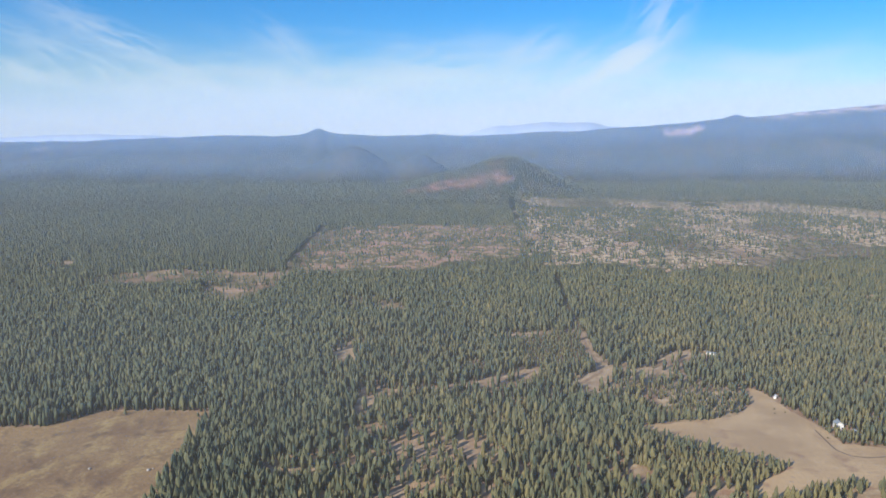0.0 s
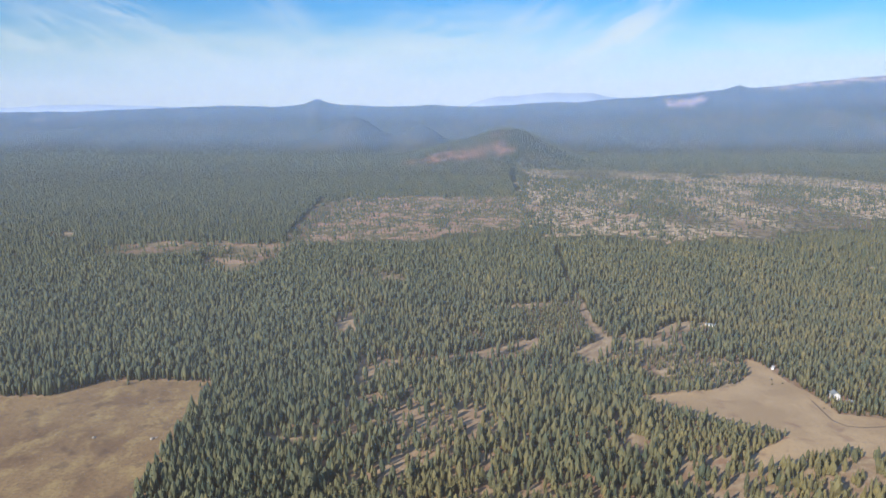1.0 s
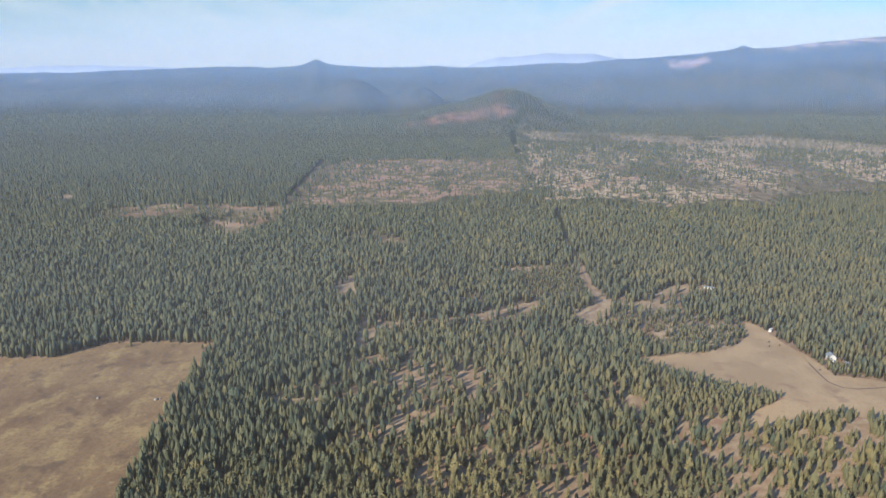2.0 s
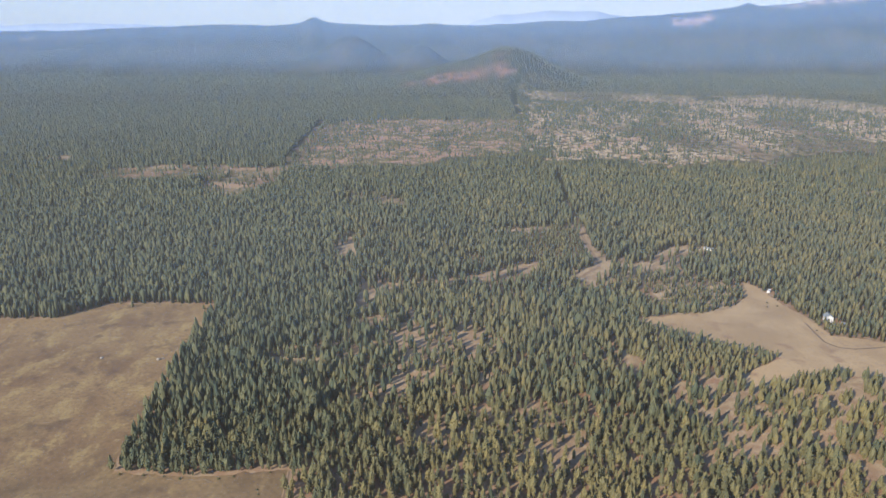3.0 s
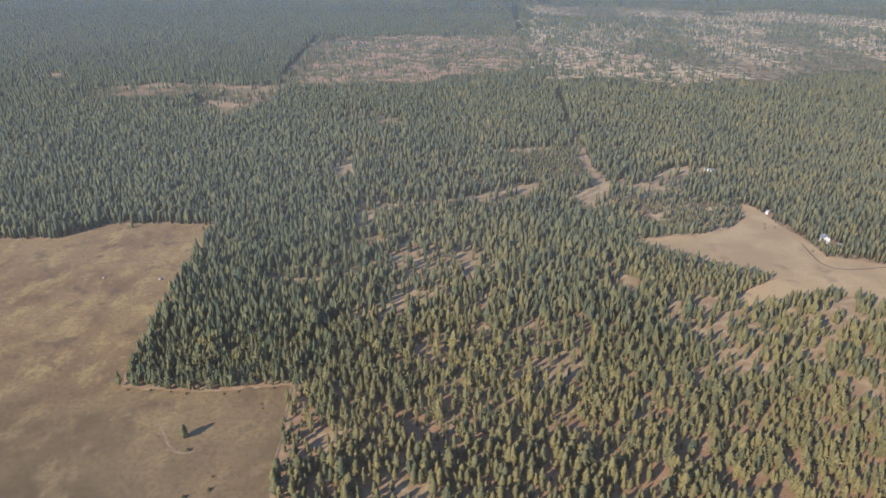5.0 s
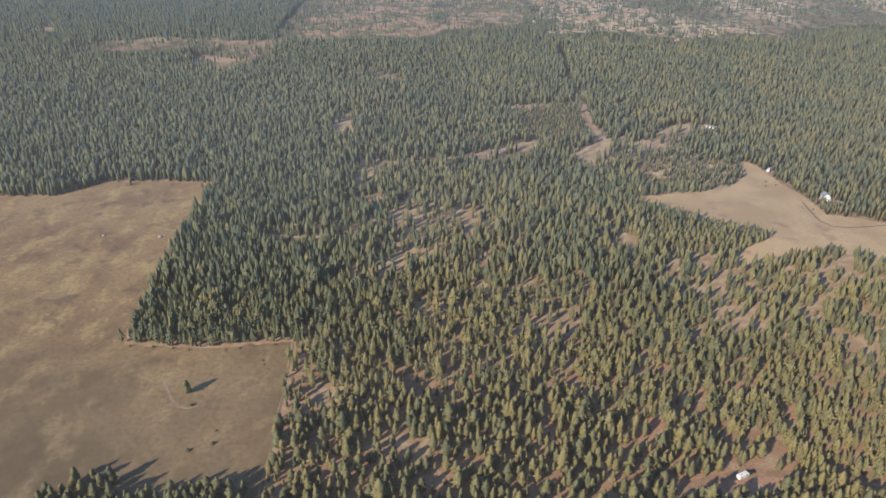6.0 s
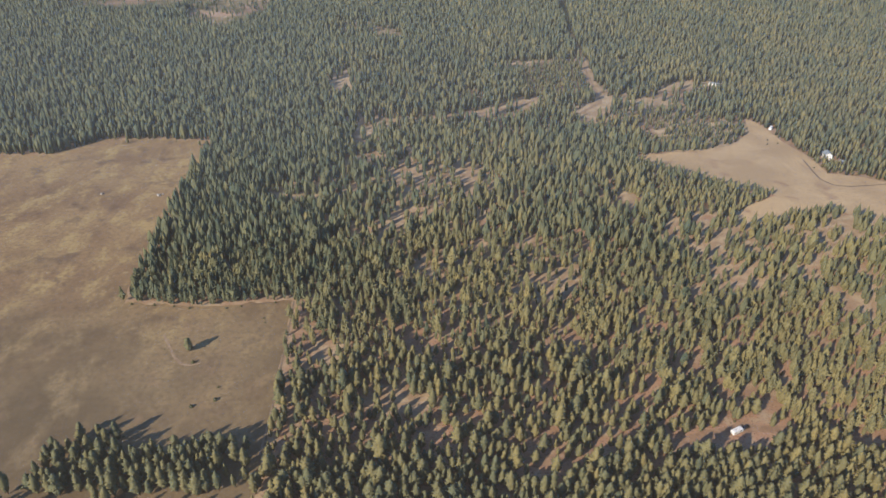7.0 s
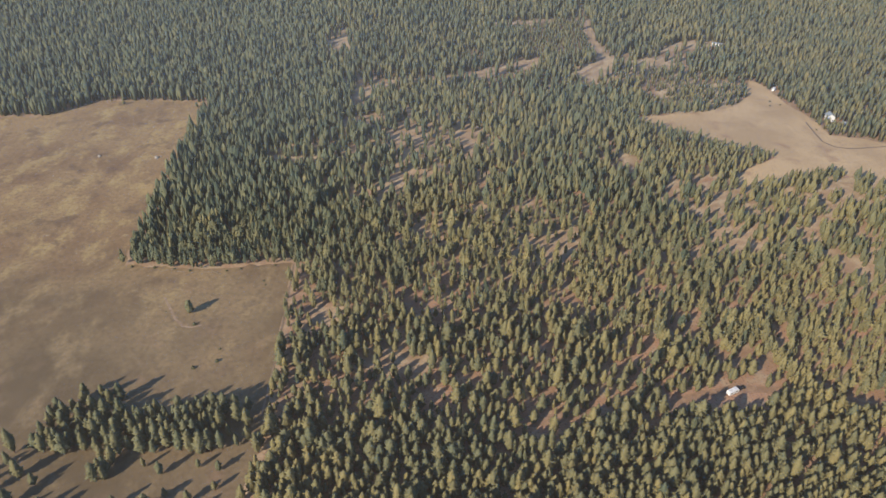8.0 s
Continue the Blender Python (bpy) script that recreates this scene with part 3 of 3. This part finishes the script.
def scatter(low, high, spacing, seed, half=40.0):
    """Jittered places in a fan between two distances."""
    r = np.random.RandomState(seed)
    w = high * math.sin(radians(min(half, 90)))
    gx, gy = np.meshgrid(np.arange(-w, w, spacing), np.arange(low * math.cos(radians(half)) * 0.9 if half < 90 else -high, high, spacing))
    x = gx.ravel() + r.uniform(-0.48, 0.48, gx.size) * spacing + (np.arange(gx.size) // gx.shape[1] % 2) * spacing * 0.5
    y = gy.ravel() + r.uniform(-0.48, 0.48, gx.size) * spacing
    d = np.hypot(x, y)
    keep = (d >= low) & (d < high) & (np.abs(np.arctan2(x, y)) < radians(half))
    return x[keep], y[keep]


def wood(x, y, seed):
    """Which of the places carry a tree, its height and its tint."""
    r = np.random.RandomState(seed)
    d = np.full(len(x), 0.94)
    # thinner stand on reddish soil, denser old block and western wood
    d = np.where((x > -85 + 0.12 * y) & (y < 520), 0.68, d)
    d = np.where((x > -90) & (y < 345) & (x < 120), 0.68, d)
    d = np.where((x > 140) & (y < 450), 0.78, d)
    d = np.where((y < 216 + 0.03 * x) & (x > -60), 1.0, d)
    dense = ((x < -85) & (y > 344)) | (x > 330) | (y > 760)
    d = np.where(dense, 0.95, d)
    d = d - 0.3 * steps(patches(x, y, 22, 34, 17), 0.5, 0.85) * (1 - 0.6 * dense)
    for k, (cx, cy, rx, ry, turn, share) in enumerate(THIN):
        d = d * (1 - share * blob(x, y, cx, cy, rx, ry, turn, 80 + k, 0.3))
    old = (x < -85) & (y > 344)
    high = 9.3 + 1.6 * steps(y, 300, 520) + 1.3 * ripples(x, y, 60, 21) + r.normal(0, 1.9, len(x)) + 3.0 * (r.rand(len(x)) < 0.08) + 1.6 * old * r.rand(len(x)) + 1.8 * (y < 216 + 0.03 * x)
    high = np.where((r.rand(len(x)) < 0.16) & ~old, high * r.uniform(0.45, 0.8, len(x)), high)
    young = inside(x, y, [(80, 820), (165, 838), (160, 720), (95, 712)])
    high = np.where(young, 6.5 + r.normal(0, 1, len(x)), high)
    high = np.where((x > 180) & (x < 300) & (y > 585) & (y < 660), 7.5 + r.normal(0, 1.8, len(x)), high)
    d = np.where((x > 150) & (y > 450) & (y < 560) & (x < 345), 0.9, d)
    high = np.where((x > 165) & (y > 450) & (y < 560) & (x < 345), 7.8 + r.normal(0, 1.4, len(x)), high)
    d = np.where((x > 180) & (x < 300) & (y > 585) & (y < 660), 0.34 + 0.5 * steps(patches(x, y, 16, 20, 36), 0.35, 0.6), d)
    d = np.where(young, 1.0, d)
    felled, cut = felled_land(x * 1.04, y * 1.04), cutover_land(x * 1.04, y * 1.04)
    clumps = patches(x, y, 26, 40, 31) + 0.55 * patches(x, y, 200, 330, 32)
    d = np.where(felled, 0.09 + 0.55 * steps(clumps + 0.34 * steps(y, 1600, 2350), 0.8, 1.1), d)
    d = np.where(cut, 0.18 + 0.46 * steps(patches(x, y, 30, 60, 33) + 0.4 * patches(x, y, 150, 220, 34), 0.66, 1.0), d)
    high = np.where(felled, high * 0.85, np.where(cut, high * 0.68, high))
    d = d * (1 - inside(x, y, MEADOW_EDGE)) * (1 - inside(x, y, CLEARING_EDGE))
    # the openings, drawn out southwards
    for south in (1.0, 1 + 0.5 * high / 262, 1 + high / 262):
        for k, (cx, cy, rx, ry, turn) in enumerate(GAPS):
            share = 0.82 if cy > 600 or (cx > 110 and cy < 250) else 0.68
            d = d * (1 - share * blob(x * south, y * south, cx, cy, rx, ry, turn, 40 + k))
    for line in TRACKS:
        d = d * steps(near_line(x, y, line), 4.5, 7.5)
    for line, wide in LANES:
        d = d * steps(near_line(x, y, line), 0.6 * wide, 0.6 * wide + 2)
    d = d * steps(near_line(x, y, DRIVEWAY), 2, 4)
    for cx, cy, room in ((334, 553, 9), (343, 546, 6), (312, 622, 7), (300, 750, 11)):
        d = d * steps(np.hypot(x - cx, y - cy), room, room + 1)
    red = cinder(x, y)
    high = np.where((y > 2500) & (y < 3400), high * 1.45, high)
    d = d * (1 - 0.55 * red) * (1 - 0.95 * blob(x, y, 1446, 4246, 140, 80, 0, 9, 0.15))
    keep = r.rand(len(x)) < d
    # Darker northward; the darker western stand also carries weaker light in its tint.
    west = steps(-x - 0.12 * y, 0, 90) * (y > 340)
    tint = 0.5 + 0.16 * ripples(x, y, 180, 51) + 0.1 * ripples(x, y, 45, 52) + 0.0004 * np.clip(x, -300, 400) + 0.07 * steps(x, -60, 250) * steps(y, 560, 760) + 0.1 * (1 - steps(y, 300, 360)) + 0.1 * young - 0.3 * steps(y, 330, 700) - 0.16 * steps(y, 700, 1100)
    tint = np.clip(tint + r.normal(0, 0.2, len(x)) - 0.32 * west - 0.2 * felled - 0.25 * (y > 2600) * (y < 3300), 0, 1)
    return keep, np.clip(high, 3.5, 19), tint


HERO_CROWNS = [plume_shape(100 + k, 5, 6, 0.14 + 0.013 * (k % 4), 74, 0.13, 0.26, 1.0) for k in range(12)]
TUFT_SHAPES = [plume_shape(150 + k, 4, 6, 0.135 + 0.013 * (k % 4), 34, 0.12, 0.26, 0.8) for k in range(10)]
MID_SHAPES = [plume_shape(200 + k, 3, 5, 0.14 + 0.014 * (k % 3), 10, 0.08, 0.28, 0.15) for k in range(10)]
FAR_SHAPES = [plume_shape(300 + k, 2, 4, 0.165 + 0.014 * (k % 3), 0, 0.06, 0.28, 0.3) for k in range(8)]
FARTHER_SHAPES = [skirt_shape(400 + k, 2, 4, 0.2) for k in range(6)]
FARTHEST_SHAPES = [skirt_shape(500 + k, 1, 4, 0.34) for k in range(6)]


def stand(name, low, high, spacing, shapes, seed, grow=1.0, label="dense stand of green ponderosa pines", half=42):
    x, y = scatter(low, high, spacing, seed, half)
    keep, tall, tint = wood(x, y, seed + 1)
    # plainer crowns from 420 m on: their missing self-shade is put into the tint
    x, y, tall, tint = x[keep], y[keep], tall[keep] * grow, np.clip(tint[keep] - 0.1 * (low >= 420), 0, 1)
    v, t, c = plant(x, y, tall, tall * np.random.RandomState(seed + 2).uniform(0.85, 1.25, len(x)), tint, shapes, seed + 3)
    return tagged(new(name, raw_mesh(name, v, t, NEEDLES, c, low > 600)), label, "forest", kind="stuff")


stand("pine_forest", 0, 122, 5.4, MID_SHAPES, 600, half=180)
stand("pine_forest", 300, 420, 3.6, TUFT_SHAPES, 605, half=46)
stand("pine_forest", 420, 620, 3.6, MID_SHAPES, 610, half=42)
stand("pine_forest", 620, 1200, 4.2, FAR_SHAPES, 620, half=39)
stand("pine_forest", 1200, 2300, 6.6, FARTHER_SHAPES, 630, 1.05, "distant dense pine forest on the plain", half=38)
stand("pine_forest", 2300, 4500, 9.6, FARTHEST_SHAPES, 640, 0.55, "far hazy pine forest and wooded slopes", half=38)


def pine(crown):
    root = new("pine_tree")
    v, t = crown
    c = new("crown", raw_mesh("crown", v, t, NEEDLES, np.full(len(v), 0.12), True))
    c.data.attributes.new("single", "FLOAT", "POINT").data.foreach_set("value", np.full(len(v), 0.5, np.float32))
    tv, tt = trunk_shape()
    k = new("trunk", raw_mesh("trunk", tv, tt, BARK))
    c.parent = k.parent = root
    return tagged(root, "tall green ponderosa pine with a full crown", "tree", "pines of the near forest")


def near_forest():
    x, y = scatter(120, 300, 3.6, 700, 52)
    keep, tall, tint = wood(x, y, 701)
    x, y, tall, tint = x[keep], y[keep], tall[keep], tint[keep]
    # the stretch the camera passes nearest holds single trees
    order = np.argsort(np.abs(y - 205) + 0.25 * np.abs(x))
    single = np.zeros(len(x), bool)
    single[order[:200]] = True
    r = np.random.RandomState(702)
    i = ~single
    wide = tall * r.uniform(0.85, 1.3, len(x))
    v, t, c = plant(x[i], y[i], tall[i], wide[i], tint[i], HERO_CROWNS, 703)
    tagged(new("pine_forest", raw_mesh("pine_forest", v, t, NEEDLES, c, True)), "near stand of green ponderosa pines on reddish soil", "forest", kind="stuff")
    v, t, c = plant(x[i], y[i], tall[i], tall[i], tint[i], [trunk_shape(4)], 704)
    tagged(new("pine_trunks", raw_mesh("pine_trunks", v, t, BARK)), "brown trunks of the near pine stand", "forest", kind="stuff")
    return [(x[k], y[k], tall[k], wide[k]) for k in np.nonzero(single)[0]]


def grove():
    """The strip of pines that stands out into the meadow, and the scattered trees beside it."""
    r = np.random.RandomState(720)
    out = []

    def clump(count, low_x, high_x, low_y, high_y, apart, low_h, high_h, slope=0.0):
        for k in range(count):
            x, y = r.uniform(low_x, high_x), r.uniform(low_y, high_y)
            y += slope * (x - low_x)
            if all(math.hypot(x - q[0], y - q[1]) > apart for q in out):
                h = r.uniform(low_h, high_h)
                out.append((x, y, h, h * r.uniform(0.85, 1.15)))

    clump(160, -180, -144, 202, 226, 3.7, 10, 15)
    clump(30, -172, -150, 226, 236, 5.0, 9, 13)
    clump(420, -143, -100, 202, 223, 3.3, 10, 15.5)
    clump(160, -122, -99, 206, 227, 3.0, 12, 16)
    clump(30, -100, -86, 205, 232, 4.5, 9, 14)
    clump(7, -196, -176, 184, 196, 4.2, 8, 12)
    clump(9, -150, -138, 186, 200, 3.6, 8, 13)
    clump(16, -138, -88, 178, 200, 7.0, 6, 10)
    clump(26, -178, -84, 160, 178, 6.0, 7, 12)
    clump(60, -190, -85, 146, 162, 4.8, 10, 15)
    return out


SPECIES = [pine(c) for c in HERO_CROWNS]
places = near_forest() + grove()
places += [(-138, 299, 10, 14), (-282, 587, 6, 8), (-216, 583, 5, 7), (-178, 190, 12, 12), (-186, 183, 11, 12), (-170, 186, 9, 10), (-187, 203, 17, 14),
           (322, 549, 8, 9), (328, 546, 9, 9), (325, 540, 7, 8), (333, 541, 8, 9), (338, 543, 7, 8), (346, 543, 9, 9), (350, 547, 10, 9), (329, 553, 8, 7)]
rand = np.random.RandomState(730)
for k, (x, y, h, w) in enumerate(places):
    m = Matrix.Translation((x, y, 0)) @ Matrix.Rotation(rand.uniform(0, 6.28), 4, "Z") @ Matrix.Diagonal((w, w, h, 1))
    if k < len(SPECIES):
        SPECIES[k].matrix_basis = m
    else:
        made = SPECIES[rand.randint(len(SPECIES))]
        copy_thing(made, m @ Matrix.Diagonal((1 / made.scale[0], 1 / made.scale[1], 1 / made.scale[2], 1)))


# ---- buildings, vehicles and small things ----


def part(name, bm, material_used, parent=None, label="", at=None):
    me = bpy.data.meshes.new(name)
    bmesh.ops.recalc_face_normals(bm, faces=bm.faces[:])
    bm.to_mesh(me)
    bm.free()
    me.materials.append(material_used)
    ob = new(name, me)
    if parent is not None:
        ob.parent = parent
    if at is not None:
        ob.matrix_basis = at
    return tagged(ob, label) if label else ob


def box(sx, sy, sz, x=0.0, y=0.0, z=0.0, bevel=0.0, segments=2):
    """A box whose base is at z, with bevelled edges."""
    bm = bmesh.new()
    bmesh.ops.create_cube(bm, size=1.0, matrix=Matrix.Translation((x, y, z + sz / 2)) @ Matrix.Diagonal((sx, sy, sz, 1)))
    if bevel:
        bmesh.ops.bevel(bm, geom=bm.edges[:], offset=bevel, segments=segments, affect="EDGES", profile=0.5)
    return bm


def prism(outline, y0, y1):
    """An outline in x and z, drawn out along y."""
    bm = bmesh.new()
    a = [bm.verts.new((x, y0, z)) for x, z in outline]
    b = [bm.verts.new((x, y1, z)) for x, z in outline]
    bm.faces.new(a)
    bm.faces.new(b[::-1])
    for k in range(len(a)):
        q = (k + 1) % len(a)
        bm.faces.new((a[q], a[k], b[k], b[q]))
    return bm


def disc(radius, width, x, y, z, sides=16):
    bm = bmesh.new()
    bmesh.ops.create_cone(bm, cap_ends=True, segments=sides, radius1=radius, radius2=radius, depth=width,
                          matrix=Matrix.Translation((x, y, z)) @ Matrix.Rotation(radians(90), 4, "X"))
    bmesh.ops.bevel(bm, geom=[e for e in bm.edges if len(e.link_faces) == 2 and any(len(f.verts) > 4 for f in e.link_faces)], offset=radius * 0.12, segments=1, affect="EDGES")
    return bm


WHITE = material("white_paint", plain_look((0.82, 0.82, 0.80), 0.45, 0.05))
ROOF = material("pale_grey_metal_roof", plain_look((0.36, 0.41, 0.44), 0.5, 0.1, 0.2))
SIDING = material("grey_white_siding", plain_look((0.62, 0.62, 0.58), 0.7, 0.1))
GLASS = material("window_glass", plain_look((0.03, 0.035, 0.04), 0.08, 0.05, 0.0, 1.5, 0.6))
DARKPAINT = material("black_car_paint", plain_look((0.02, 0.02, 0.024), 0.25, 0.1, 0.0, 1.5, 0.6))
RUBBER = material("tyre_rubber", plain_look((0.025, 0.025, 0.025), 0.85, 0.1))
STEEL = material("dull_steel", plain_look((0.4, 0.4, 0.4), 0.4, 0.1, 0.9))
STONE = material("pale_field_stone", plain_look((0.5, 0.45, 0.38), 0.9, 0.2, 0.0, 2.5, 0.2))
SHRUB = material("dark_sage_brush", foliage_look((0.05, 0.055, 0.03), (0.12, 0.11, 0.06)))
DEADWOOD = material("weathered_dead_wood", plain_look((0.34, 0.28, 0.21), 0.9, 0.25, 0.0, 2.0, 0.1))


def house(name, x, y, turn, wide, deep, wall_high, roof_high, wall_mat, label, category):
    root = new(name)
    root.matrix_basis = pose(x, y, 0, 0, 0, turn)
    w, d = wide / 2, deep / 2
    part("wall", prism([(-w, 0), (w, 0), (w, wall_high), (0, wall_high + roof_high), (-w, wall_high)], -d, d), wall_mat, root)
    over, thick = 0.5, 0.16
    slope = roof_high / w
    for side in (-1, 1):
        outline = [(0, wall_high + roof_high + 0.02), (side * (w + over), wall_high - over * slope + 0.02),
                   (side * (w + over), wall_high - over * slope + thick), (0, wall_high + roof_high + thick)]
        part("roof", prism(outline, -d - over, d + over), ROOF, root, "pale grey metal roof slope")
    door = part("door", box(1.0, 0.08, 2.05, 0.2, -d - 0.03, 0.02, 0.01, 1), SIDING, root, "grey front door")
    part("handle", box(0.05, 0.06, 0.14, 0.58, -d - 0.1, 1.0, 0.01, 1), STEEL, door)
    for wx in (-wide * 0.28, wide * 0.3):
        win = part("window", box(1.2, 0.1, 1.1, wx, -d - 0.03, 1.0, 0.02, 1), WHITE, root, "white framed window")
        part("pane", box(1.0, 0.04, 0.9, wx, -d - 0.075, 1.1), GLASS, win)
    for side in (-1, 1):
        for wy in (-deep * 0.22, deep * 0.25):
            win = part("window", box(0.1, 1.2, 1.1, side * (w + 0.03), wy, 1.0, 0.02, 1), WHITE, root, "white framed window")
            part("pane", box(0.04, 1.0, 0.9, side * (w + 0.075), wy, 1.1), GLASS, win)
    return tagged(root, label, category)


def caravan(name, x, y, turn, length, wide, high, label, category):
    root = new(name)
    root.matrix_basis = pose(x, y, 0, 0, 0, turn)
    h = length / 2
    outline = [(-h, 0.65), (-h + 0.3, 0.5), (h - 0.4, 0.5), (h, 0.9), (h, high - 0.7), (h - 0.35, high - 0.06), (h - 0.7, high), (-h + 0.4, high), (-h, high - 0.3)]
    bm = prism(outline, -wide / 2, wide / 2)
    bmesh.ops.bevel(bm, geom=bm.edges[:], offset=0.07, segments=2, affect="EDGES")
    part("body", bm, WHITE, root)
    for side in (-1, 1):
        for wx in (-length * 0.3, length * 0.22):
            part("window", box(0.95, 0.05, 0.6, wx, side * (wide / 2 + 0.01), 1.45, 0.02, 1), GLASS, root, "dark tinted window")
        for wx in (-0.45, 0.45):
            wheel = part("wheel", disc(0.34, 0.24, wx, side * (wide / 2 - 0.16), 0.34), RUBBER, root)
            part("rim", disc(0.19, 0.26, wx, side * (wide / 2 - 0.15), 0.34, 10), STEEL, wheel)
    part("door", box(0.72, 0.05, 1.85, length * 0.02, -wide / 2 - 0.012, 0.62, 0.02, 1), WHITE, root, "white side door")
    part("roof_vent", box(0.45, 0.45, 0.14, -length * 0.15, 0, high - 0.01, 0.04, 1), STEEL, root)
    part("roof_unit", box(1.0, 0.7, 0.26, length * 0.12, 0, high - 0.01, 0.06, 1), WHITE, root, "white rooftop cooler")
    part("tow_bar", prism([(h - 0.2, 0.45), (h + 1.1, 0.45), (h + 1.1, 0.55), (h - 0.2, 0.58)], -0.08, 0.08), STEEL, root)
    return tagged(root, label, category)


def car(x, y, turn):
    root = new("car")
    root.matrix_basis = pose(x, y, 0, 0, 0, turn)
    bm = prism([(-1.95, 0.4), (1.95, 0.4), (1.98, 0.75), (1.1, 0.98), (0.5, 1.5), (-1.5, 1.52), (-1.95, 1.0)], -0.85, 0.85)
    bmesh.ops.bevel(bm, geom=bm.edges[:], offset=0.09, segments=2, affect="EDGES")
    part("body", bm, DARKPAINT, root)
    for side in (-1, 1):
        part("window", prism([(-1.3, 1.02), (0.85, 1.02), (0.45, 1.4), (-1.25, 1.42)], side * 0.845, side * 0.862), GLASS, root)
        for wx in (-1.25, 1.25):
            wheel = part("wheel", disc(0.33, 0.22, wx, side * 0.76, 0.33), RUBBER, root)
            part("rim", disc(0.2, 0.235, wx, side * 0.765, 0.33, 10), STEEL, wheel)
        part("headlight", box(0.08, 0.3, 0.14, 1.95, side * 0.6, 0.66, 0.02, 1), GLASS, root, "clear headlight")
    return tagged(root, "small black car parked at the end of the white trailer", "car")


def boulder(x, y, size, seed):
    r = np.random.RandomState(seed)
    bm = bmesh.new()
    bmesh.ops.create_icosphere(bm, subdivisions=2, radius=size)
    for v in bm.verts:
        v.co *= 1 + 0.22 * noise.noise(v.co * (1.3 / size) + Vector((seed, 0, 0))) + r.uniform(-0.05, 0.05)
        v.co.z = v.co.z * 0.62 + size * 0.3
    ob = part("boulder", bm, STONE, None, "", pose(x, y, 0, 0, 0, seed * 37))
    return tagged(ob, "pale grey boulder lying in the dry meadow grass", "rock")


def shrub(x, y, size, seed):
    v, t = crown_shape(900 + seed, 4, 6, 0.55)
    v = v * np.array([1.1, 1.1, 1.0]) * size
    v[:, 2] = np.maximum(v[:, 2] - 0.08 * size, -0.02)
    ob = new("shrub", raw_mesh("shrub", v, t, SHRUB, np.full(len(v), 0.3)))
    ob.matrix_basis = pose(x, y, 0, 0, 0, seed * 51)
    return tagged(ob, "low dark shrub in the dry grass", "shrub", "shrubs of the meadow")


def log(x, y, length, turn, seed):
    bm = bmesh.new()
    r = np.random.RandomState(seed)
    bmesh.ops.create_cone(bm, cap_ends=True, segments=7, radius1=0.22, radius2=0.1, depth=length, matrix=Matrix.Rotation(radians(90), 4, "Y"))
    for k in range(4):
        q = r.uniform(-0.4, 0.45) * length
        bmesh.ops.create_cone(bm, cap_ends=True, segments=4, radius1=0.06, radius2=0.02, depth=1.1,
                              matrix=Matrix.Translation((q, 0, 0.3)) @ Matrix.Rotation(r.uniform(-1, 1), 4, "X") @ Matrix.Rotation(0.4, 4, "Y"))
    for v in bm.verts:
        v.co.y += 0.12 * math.sin(v.co.x * 0.9 + seed)
    ob = part("fallen_log", bm, DEADWOOD, None, "", pose(x, y, 0.16, 0, 0, turn))
    return tagged(ob, "grey weathered fallen log at the forest edge", "log", "logs at the forest edge")


house("house", 335.5, 560, -12, 6.4, 6.8, 4.6, 2.2, WHITE, "white house with a pale grey metal roof among the pines", "house")
house("shed", 344.5, 550.5, 20, 3.0, 3.2, 2.1, 0.7, WHITE, "small white shed beside the house", "shed")
house("mobile_home", 303, 757, 62, 4.2, 11.0, 2.3, 0.6, WHITE, "long low white mobile home beside a dirt yard", "mobile home")
caravan("camper_trailer", 142.2, 239.6, 27, 6.4, 2.3, 2.5, "long white camper trailer parked on bare red soil", "trailer")
caravan("camper_trailer", 313.5, 626.5, 55, 7.0, 2.5, 2.8, "white camper trailer at the edge of the clearing", "trailer")
car(147.8, 242.6, 27)
for k, (x, y, size) in enumerate(((-264, 487, 1.3), (-219, 485, 1.6), (-216.5, 487, 0.9), (-240, 540, 0.7), (-300, 500, 0.6), (-285, 455, 0.5))):
    boulder(x, y, size, k + 1)
for k, (x, y, size) in enumerate(((-133, 289, 2.4), (-124, 255.7, 2.2), (-113.3, 260.6, 2.4), (-114.2, 270, 1.5), (-102, 324.4, 1.3), (-103.5, 328.2, 1.4), (-152, 300, 1.0), (-95, 300, 0.8),
                                  (-186, 342, 1.7), (-172, 341, 2.0), (-160, 340, 1.4), (-150, 338, 1.8), (-128, 338, 1.5), (-120, 340, 1.6), (-100, 344, 1.5), (-240, 592, 1.6), (-262, 589, 1.2),
                                  (143.8, 246.8, 1.5), (-183, 206, 2.0), (-178, 212, 1.8), (-150, 236, 1.2), (-128, 234, 1.0), (-112, 238, 1.3), (-210, 520, 1.2), (316, 540, 1.6), (300, 600, 2.0), (306, 592, 1.8), (296, 590, 1.6))):
    shrub(x, y, size, k)
for k, (x, y, length, turn) in enumerate(((-164, 338.5, 7, 20), (-155, 337.5, 6, -15), (-148, 336, 8, 35), (-140, 337, 6, 5), (-134, 336.5, 7, -30), (-60, 300, 6, 15), (-30, 261, 7, 30), (-62, 545, 8, 70), (20, 459, 7, 10))):
    log(x, y, length, turn, k)
ribbon("ditch_bank", [(-157, 313), (-150, 302), (-145, 294), (-139, 288), (-134, 287), (-129, 289)], 1.6, 0.11, TRACK, "pale earth bank of a ditch in the meadow", "ditch", 33)
ribbon("footpath", [(-83, 225), (-84, 262), (-86, 300), (-89, 346)], 1.0, 0.12, DRIVE, "narrow dark path along the forest edge", "path", 34)
